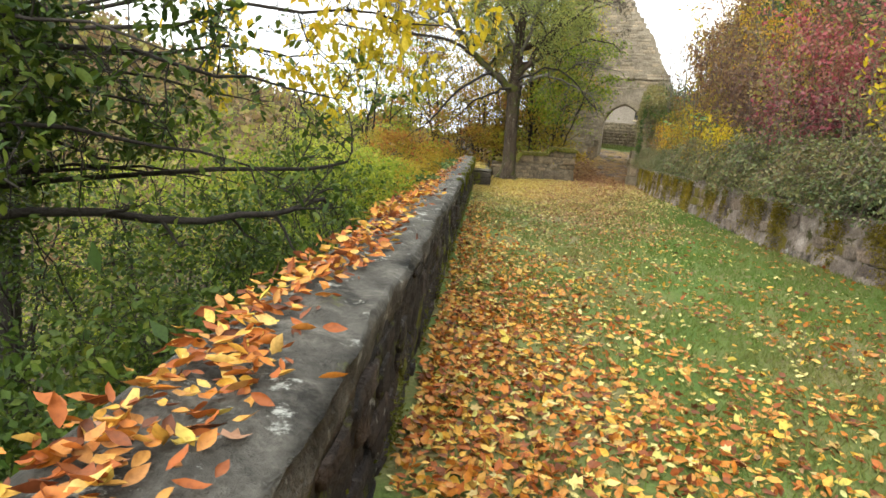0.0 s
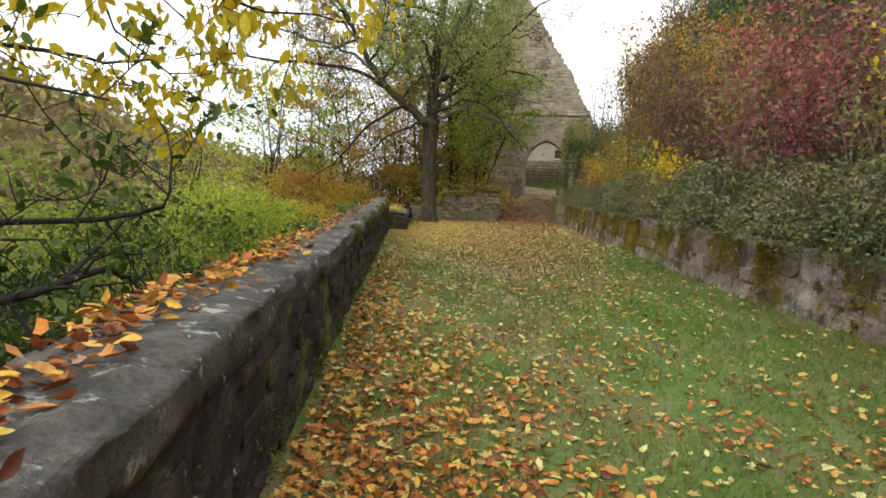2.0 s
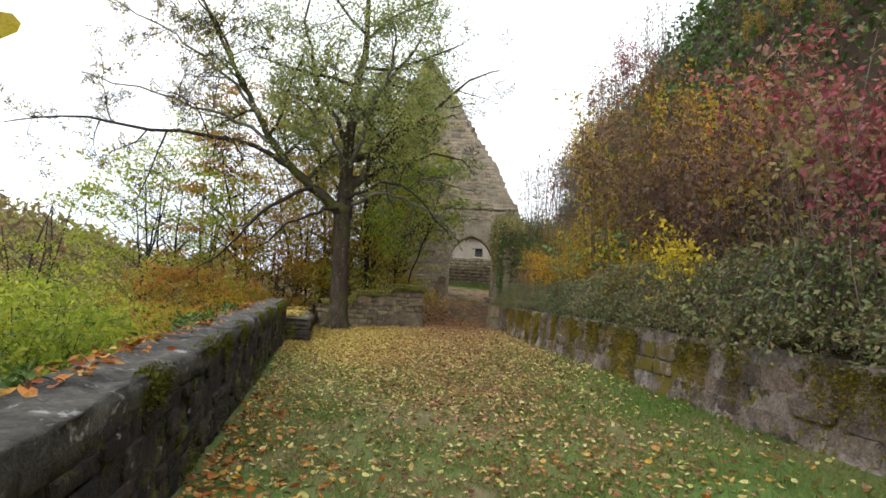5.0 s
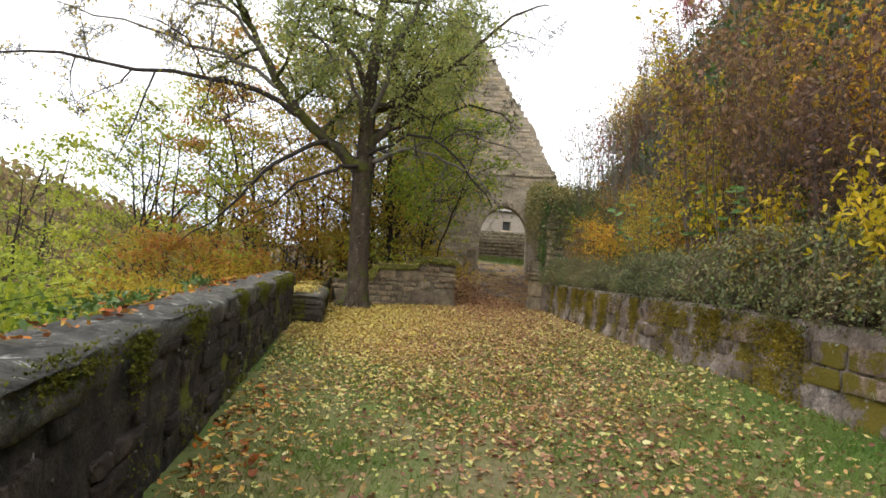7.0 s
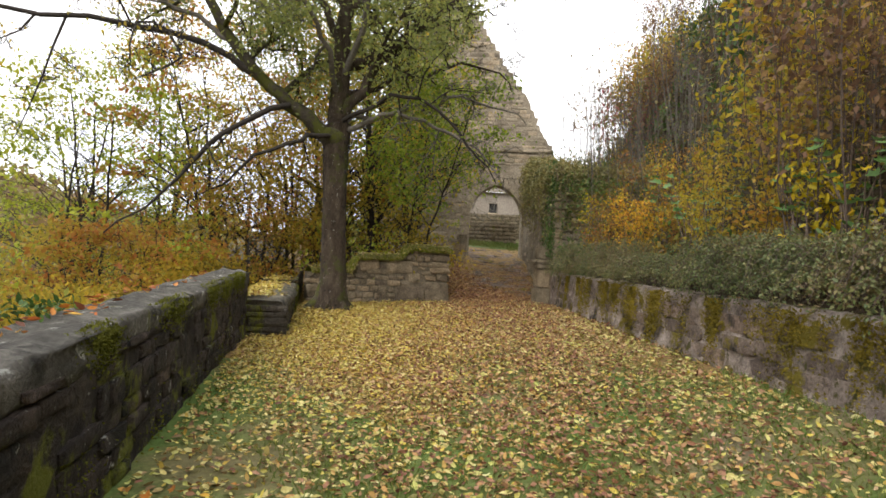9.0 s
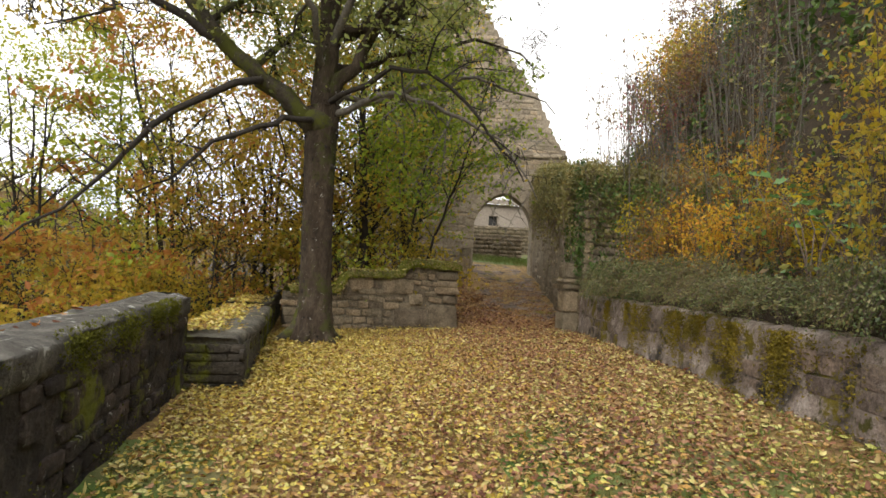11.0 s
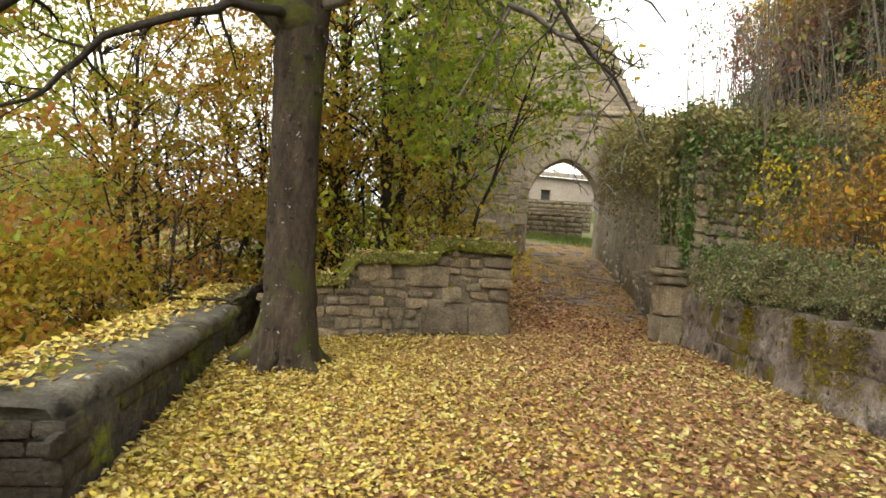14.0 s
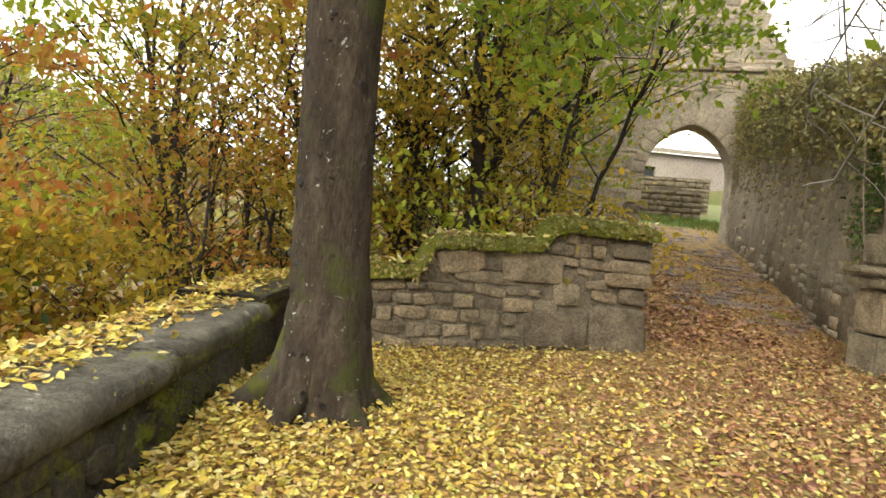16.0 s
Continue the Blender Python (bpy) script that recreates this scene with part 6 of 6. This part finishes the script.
# ---- grass and fallen leaves ----
def soft(x, y, a, b, c=0.0):
    return 0.5 + 0.5 * np.sin(a * x + c) * np.sin(b * y + 1.7 * c) * 0.6 + 0.2 * np.sin(2.7 * a * x + 1.9 * b * y)


def build_grass():
    r = np.random.default_rng(111)
    n = 230000
    y = np.where(r.random(n) < 0.06, r.uniform(-6, 0.3, n), 0.3 + 22.5 * r.random(n) ** 1.35)
    u = r.random(n)
    x = parapet_x(y) + 0.1 + u * (bank_x(y) - parapet_x(y) - 0.1)
    dens = np.clip(soft(x, y, 1.7, 1.1, 0.4) * 1.1 - 0.25 + 0.55 * np.clip((x - parapet_x(y)) / 3.5, 0, 1), 0, 1) * np.interp(y, [0, 9, 15, 18, 20], [1, 1, 0.8, 0.3, 0.0])
    k = r.random(n) < dens
    x, y = x[k], y[k]
    n = len(x)
    pos = np.stack([x, y, path_z(x, y) - 0.005], 1)
    axis = np.stack([r.normal(size=n) * .6, r.normal(size=n) * .6, np.full(n, 1.0)], 1)
    size = r.uniform(0.03, 0.085, n) * np.interp(y, [0, 12, 22], [0.9, 1.05, 1.2])
    v, f = leaf_arrays("blade", pos, size * 1.0, axis, r.normal(size=(n, 3)) + np.array([0, -1.0, 0.2]))
    tagged(new("grass", mesh_arrays("grass", v, f, M["grass"])), "short green grass thinning to bare soil", "grass", kind="stuff")


build_grass()


def lay_leaves(name, label, mat, x, y, size, r, kinds=("curl", "oval", "lobed"), zfun=path_z, tilt=0.45, lift=0.012):
    vs, fs, base = [], [], 0
    which = r.integers(0, len(kinds), len(x))
    for i, kd in enumerate(kinds):
        k = which == i
        n = int(k.sum())
        if not n:
            continue
        pos = np.stack([x[k], y[k], zfun(x[k], y[k]) + 0.006 + lift * np.abs(r.normal(size=n))], 1)
        axis = r.normal(size=(n, 3)) * np.array([1, 1, 0.22])
        nor = r.normal(size=(n, 3)) * tilt + np.array([0, 0, 1.0])
        v, f = leaf_arrays(kd, pos, size * r.uniform(0.6, 1.35, n), axis, nor)
        vs.append(v)
        fs.append(f + base)
        base += len(v)
    return tagged(new(name, mesh_arrays(name, np.concatenate(vs), np.concatenate(fs), M[mat])), label, "fallen leaves", kind="stuff")


def scatter(n, y0, y1, prob, r, power=1.0):
    y = y0 + (y1 - y0) * r.random(n) ** power
    x = np.where(y < 20.66, parapet_x(y), 1.4 + 0.05 * (y - 20.2)) + 0.05
    x = x + r.random(n) * (bank_x(y) - 0.02 - x)
    k = r.random(n) < prob(x, y)
    return x[k], y[k]


def build_leaves():
    r = np.random.default_rng(121)
    off = lambda x, y: x - parapet_x(y)
    x, y = scatter(84000, -2.5, 15, lambda x, y: np.exp(-(off(x, y) / np.interp(y, [0, 3, 6, 10], [1.5, 1.35, 0.9, 0.5]) ) ** 2) * np.interp(y, [0, 5, 9, 15], [0.9, 0.75, 0.45, 0.2]), r, 1.3)
    lay_leaves("fallen_leaves", "thick drift of orange and brown leaves along the parapet", "leaf_orange", x, y, 0.06, r, ("curl", "oval", "lobed", "curl", "oval"), lift=0.02, tilt=0.6)
    x, y = scatter(10000, -2.5, 9, lambda x, y: np.exp(-(off(x, y) / 1.9) ** 2) * np.interp(y, [0, 4, 9], [1, 0.8, 0.3]), r, 1.3)
    lay_leaves("fallen_leaves", "yellow leaves among the drift along the parapet", "leaf_gold", x, y, 0.06, r, ("curl", "oval", "lobed"), lift=0.025, tilt=0.6)
    x, y = scatter(36000, -2.5, 11, lambda x, y: np.clip(0.85 - 0.13 * off(x, y), 0.15, 1) * (soft(x, y, 1.9, 1.3, 1.0) > 0.35) * np.interp(y, [0, 4, 7, 11], [1, 0.9, 0.3, 0.2]), r, 1.2)
    lay_leaves("fallen_leaves", "scattered yellow and orange leaves on the grass", "leaf_orange", x, y, 0.06, r, ("curl", "oval"), tilt=0.6)
    x, y = scatter(36000, -4, 24, lambda x, y: np.interp(y, [0, 6, 10, 16, 24], [0.28, 0.16, 0.3, 0.8, 0.6]) * np.clip(1.15 - 0.14 * off(x, y), 0.25, 1), r)
    lay_leaves("fallen_leaves", "pale yellow leaves strewn over the grass", "leaf_pale", x, y, 0.056, r, ("curl", "oval"), tilt=0.55)
    x, y = scatter(120000, 13, 26.5, lambda x, y: 1.5 * np.exp(-(np.hypot((x - 1.9) / 1.6, (y - 23.0) / 4.4)) ** 2) + 0.12 * np.exp(-((x - 3.0) / 2.2) ** 2) * np.interp(y, [11, 15, 20], [0, 0.5, 1]), r)
    lay_leaves("fallen_leaves", "golden yellow leaf carpet round the large tree", "leaf_gold", x, y, 0.042, r, ("curl", "curl", "oval"), lift=0.025, tilt=0.6)
    mid = lambda y: np.interp(y, [8, 15, 20, 25, 35], [2.7, 3.2, 4.0, 6.0, 9.2])
    x, y = scatter(105000, 9, 34, lambda x, y: np.exp(-((x - mid(y)) / np.interp(y, [8, 16, 22, 34], [0.8, 1.5, 2.1, 1.6])) ** 2) * np.interp(y, [9, 14, 18, 29, 34], [0.15, 0.8, 1.25, 0.8, 0.15]), r)
    k = ~((x < 5.2) & (y > 25.6))
    lay_leaves("fallen_leaves", "russet brown leaves trodden on the path to the gate", "leaf_brown", x[k], y[k], 0.046, r, ("curl", "oval", "oval"), lift=0.02, tilt=0.6)
    x, y = scatter(22000, 13, 26, lambda x, y: np.exp(-((bank_x(y) - x) / 2.6) ** 2) * np.interp(y, [13, 17, 20, 26], [0.1, 0.5, 1, 0.8]), r)
    lay_leaves("fallen_leaves", "tan and yellow leaves along the retaining wall", "leaf_pale", x, y, 0.055, r, ("curl", "oval", "oval"), tilt=0.6)
    n = 5200
    y = 20.6 + 4.2 * r.random(n)
    x = 1.38 + 0.05 * (y - 20.2) + np.abs(r.normal(size=n)) * 0.28
    lay_leaves("fallen_leaves", "golden leaves drifted against the low wall", "leaf_gold", x, y, 0.052, r, ("curl", "oval"), lift=0.03)
    # beyond the ruined wall
    n = 6000
    x, y = 1.7 + 5.5 * r.random(n), 26.6 + 8 * r.random(n)
    lay_leaves("fallen_leaves", "brown leaves under the bushes behind the ruined wall", "leaf_brown", x, y, 0.09, r)
    # on the parapet's coping, in a drift that thins out
    n = 7600
    y = -2.0 + 21.7 * r.random(n) ** 1.5
    wob = 0.05 * np.sin(2.2 * y) + 0.03 * np.sin(5 * y)
    x = parapet_x(y) - 0.345 + wob + r.normal(size=n) * np.interp(y, [0, 6, 20], [0.105, 0.085, 0.06])
    top = lambda x, y: parapet_top(y) + 0.012
    k = (x < parapet_x(y) - 0.02) & (x > parapet_x(y) - 0.5) & (r.random(n) < np.interp(y, [0, 3, 5, 8, 12, 20], [0.9, 0.8, 0.5, 0.22, 0.10, 0.04]))
    x, y = x[k], y[k]
    near = (y < 4.5) & (np.arange(len(y)) % 3 == 0)
    lay_leaves("fallen_leaves", "orange leaves drifted on the parapet coping", "leaf_orange", x[~near], y[~near], 0.062, r, ("long", "curl", "long"), zfun=top, lift=0.018, tilt=0.6)
    drift = thing("leaf_drift", (0, 0, 0), "large curled orange and yellow leaves lying on the coping", "fallen leaves")
    shapes = []
    for i in range(9):
        v, f = LEAF["lobed" if i == 4 else "long"]
        v = v + np.random.default_rng(500 + i).normal(size=v.shape) * np.array([.015, .015, .02])
        v[:, 2] += (0.1 + 0.03 * i) * (v[:, 0] - 0.5) ** 2
        shapes.append(mesh_arrays("leaf", v, f, M[("leaf_orange", "leaf_orange", "leaf_orange", "leaf_gold", "leaf_brown")[i % 5]]))
    xs, ys = x[near][:280], y[near][:280]
    for i in range(len(xs)):
        ob = part_mesh("leaf", shapes[int(r.integers(9))], drift)
        s = 0.064 * r.uniform(0.6, 1.25)
        ob.matrix_world = Matrix.Translation((xs[i], ys[i], float(top(xs[i], ys[i])) + 0.016)) @ Euler((r.normal() * .4, r.normal() * .4, r.uniform(0, 6.28))).to_matrix().to_4x4() @ Matrix.Diagonal((s, s, s, 1))
    # on the low wall and the ruined wall
    n = 2800
    y = 20.75 + 6.15 * r.random(n)
    x = 1.36 + 0.05 * (y - 20.2) - 0.56 + 0.15 * r.normal(size=n) + 0.06 * np.sin(3.1 * y)
    k = np.abs(x - 1.0 - 0.05 * (y - 20.2)) < 0.36
    lay_leaves("fallen_leaves", "pale golden leaves on the low wall", "leaf_gold", x[k], y[k], 0.058, r, ("curl", "oval"), zfun=lambda x, y: np.where(y < 24.85, 0.915 + 0.006 * (y - 20.2), 0.985))
    n = 420
    s = r.random(n) * 3.4
    w = r.uniform(-0.5, 0.04, n)
    x = CW_A.x + s * 0.986 + w * 0.164
    y = CW_A.y + s * 0.164 - w * 0.986
    h = np.interp(s, [0, 0.95, 1.1, 2.15, 2.35, 3.4], [0.70, 0.70, 1.02, 1.05, 1.30, 1.28]) + 0.50 + 0.10
    hh = dict(zip(zip(x.tolist(), y.tolist()), h.tolist()))
    lay_leaves("fallen_leaves", "yellow leaves caught on the mossy wall top", "leaf_pale", x, y, 0.07, r, ("curl", "oval"), zfun=lambda a, b: np.array([hh[p] for p in zip(a.tolist(), b.tolist())]))


build_leaves()


def build_wall_ivy():
    r = np.random.default_rng(131)
    t = thing("ivy", (0, 0, 0), "small ivy creeping over the parapet's outer edge", "ivy")
    pos = []
    for y0, w, n in ((12.8, 0.9, 260), (15.0, 0.5, 130), (8.8, 0.5, 110)):
        y = y0 + r.normal(size=n) * w * 0.6
        x = parapet_x(y) - 0.42 - np.abs(r.normal(size=n)) * 0.12 + 0.1 * r.random(n)
        pos.append(np.stack([x, y, parapet_top(y) + 0.03 + 0.04 * r.random(n)], 1))
    part_mesh("foliage", crown_mesh("foliage", "oval", np.concatenate(pos), 0.055, M["ivy"], r, 0.1, 0.7), t)
    # hanging sprigs from the moss of the ruined wall
    t = thing("ivy", (0, 0, 0), "trailing creeper on top of the ruined wall", "ivy")
    s = r.random(900) * 3.4
    w = 0.06 + 0.06 * r.random(900) - 0.4 * (r.random(900) < 0.5) * r.random(900)
    h = np.interp(s, [0, 0.95, 1.1, 2.15, 2.35, 3.4], [0.70, 0.70, 1.02, 1.05, 1.30, 1.28])
    z = 0.50 + h + 0.09 - np.clip(w, 0, 1) * r.random(900) * 1.2
    part_mesh("foliage", crown_mesh("foliage", "diamond", np.stack([CW_A.x + s * 0.986 + w * 0.164, CW_A.y + s * 0.164 - w * 0.986, z], 1), 0.055, M["creeper"], r, 0.8, 0.3), t)


build_wall_ivy()


def build_moss():
    """Cushions of moss on the coping's edge and at the foot of the parapet."""
    r = np.random.default_rng(161)
    t = thing("moss_cushions", (0, 0, 0), "bright green moss cushions on the parapet edge", "moss", kind="stuff")
    pos, nor = [], []
    for y0 in (9.6, 11.2, 11.9, 13.0, 14.8, 16.3, 17.8, 18.6, 19.4, 19.9):
        n = int(r.integers(500, 1300))
        y = y0 + r.normal(size=n) * r.uniform(0.08, 0.22)
        dz = np.abs(r.normal(size=n)) * r.uniform(0.05, 0.13)
        pos.append(np.stack([parapet_x(y) - 0.03 + 0.035 * np.clip(dz / 0.05, 0, 1) - 0.06 * (dz < 0.02) * r.random(n), y, parapet_top(y) + 0.01 - dz], 1))
    for y0 in np.arange(1.5, 20, 1.3):
        n = int(r.integers(60, 260))
        y = y0 + r.normal(size=n) * 0.2
        pos.append(np.stack([parapet_x(y) + 0.015 + 0 * y, y, base_z(y) + np.abs(r.normal(size=n)) * 0.16], 1))
    for n, yc, xs in ((700, 24.4, 1.56), (500, 23.2, 1.52), (500, 26.0, 1.6)):
        y = yc + r.normal(size=n) * 0.3
        pos.append(np.stack([xs + 0.0 * y, y, 0.45 + r.random(n) * 0.45], 1))
    q = np.concatenate(pos)
    t2 = thing("moss_streaks", (0, 0, 0), "ochre moss growing in streaks down the retaining wall", "moss", kind="stuff")
    pos = []
    for y0 in np.concatenate([r.uniform(9.5, 24, 46), r.uniform(4, 10, 8)]):
        n = int(r.integers(150, 620))
        ln = r.uniform(0.25, 0.75)
        y = y0 + r.normal(size=n) * r.uniform(0.04, 0.16)
        dz = np.abs(r.normal(size=n)) * ln * 0.6
        z = bank_top(y) - 0.03 - dz
        hgt = np.clip(z - path_z(bank_x(y), y), 0, 1)
        pos.append(np.stack([bank_x(y) - 0.065 + 0.08 * hgt, y, np.maximum(z, path_z(bank_x(y), y) + 0.02)], 1))
    part_mesh("moss", crown_mesh("moss", "diamond", np.concatenate(pos), 0.034, M["ochre_moss"], r, -0.3, 0.2), t2)
    me = crown_mesh("moss", "diamond", q, 0.022, M["moss"], r, -0.3, 0.2)
    part_mesh("moss", me, t)


build_moss()


def build_far_woods():
    r = np.random.default_rng(141)
    n = 16000
    az = np.radians(r.uniform(2, 75, n))
    rr = 75 + 145 * r.random(n)
    x, y = -np.sin(az) * rr, 8 + np.cos(az) * rr
    k = x < -12
    x, y = x[k], y[k]
    z = np.array([float(drop_z(a, b)) for a, b in zip(x, y)]) + np.abs(r.normal(size=len(x))) * 2.5
    me = crown_mesh("far_woods", "diamond", np.stack([x, y, z], 1), 2.6, M["crown_brown"], r, 0.0, 0.3)
    tagged(new("far_woods", me), "brown autumn woods on the far valley side", "woods", kind="stuff")


build_far_woods()


def build_yew():
    """The dark rounded bush on the crest of the bank."""
    r = np.random.default_rng(151)
    x, y = 11.35, 18.0
    z = lie(x, y)
    t = thing("yew_bush", (x, y, z), "dark green rounded bush on the crest of the bank", "bush")
    d = unit(r.normal(size=(9000, 3)))
    rad = 1.25 * (0.8 + 0.25 * r.random(9000)) * (1 + 0.12 * np.sin(5 * d[:, 0]) * np.sin(4 * d[:, 1] + 1))
    part_mesh("foliage", crown_mesh("foliage", "diamond", d * rad[:, None] + np.array([0, 0, 1.3]), 0.11, M["ivy"], r, 0.0, 0.2), t)
    part_mesh("trunk", mesh_arrays("trunk", *tubes([(bend([(0, 0, -0.3), (0.05, 0, 0.6), (0, 0, 1.6)], 6, r), np.linspace(0.09, 0.04, 6), 7)]), M["dark_bark"]), t)


build_yew()


def build_courtyard_green():
    """Grass at the foot of the courtyard wall."""
    r = np.random.default_rng(171)
    n = 8000
    u = r.random(n)
    x, y = 8.6 + 5.4 * u + np.abs(r.normal(size=n)) * 0.35, 41.5 - 1.9 * u - np.abs(r.normal(size=n)) * (0.5 + 1.6 * u)
    pos = np.stack([x, y, base_z(y) - 0.01], 1)
    v, f = leaf_arrays("blade", pos, r.uniform(0.08, 0.25, n), np.stack([r.normal(size=n) * .5, r.normal(size=n) * .5, np.ones(n)], 1), r.normal(size=(n, 3)))
    tagged(new("grass", mesh_arrays("grass", v, f, M["grass"])), "green grass tufts along the courtyard wall", "grass", kind="stuff")


build_courtyard_green()
small_tree("small_tree", 18.5, 70.0, 4.0, 8.5, 4.0, "yellow-green tree behind the courtyard house", "crown_lime", 0.3, stems=1, seed=77, sprays=90, dense=60, low=0.2)
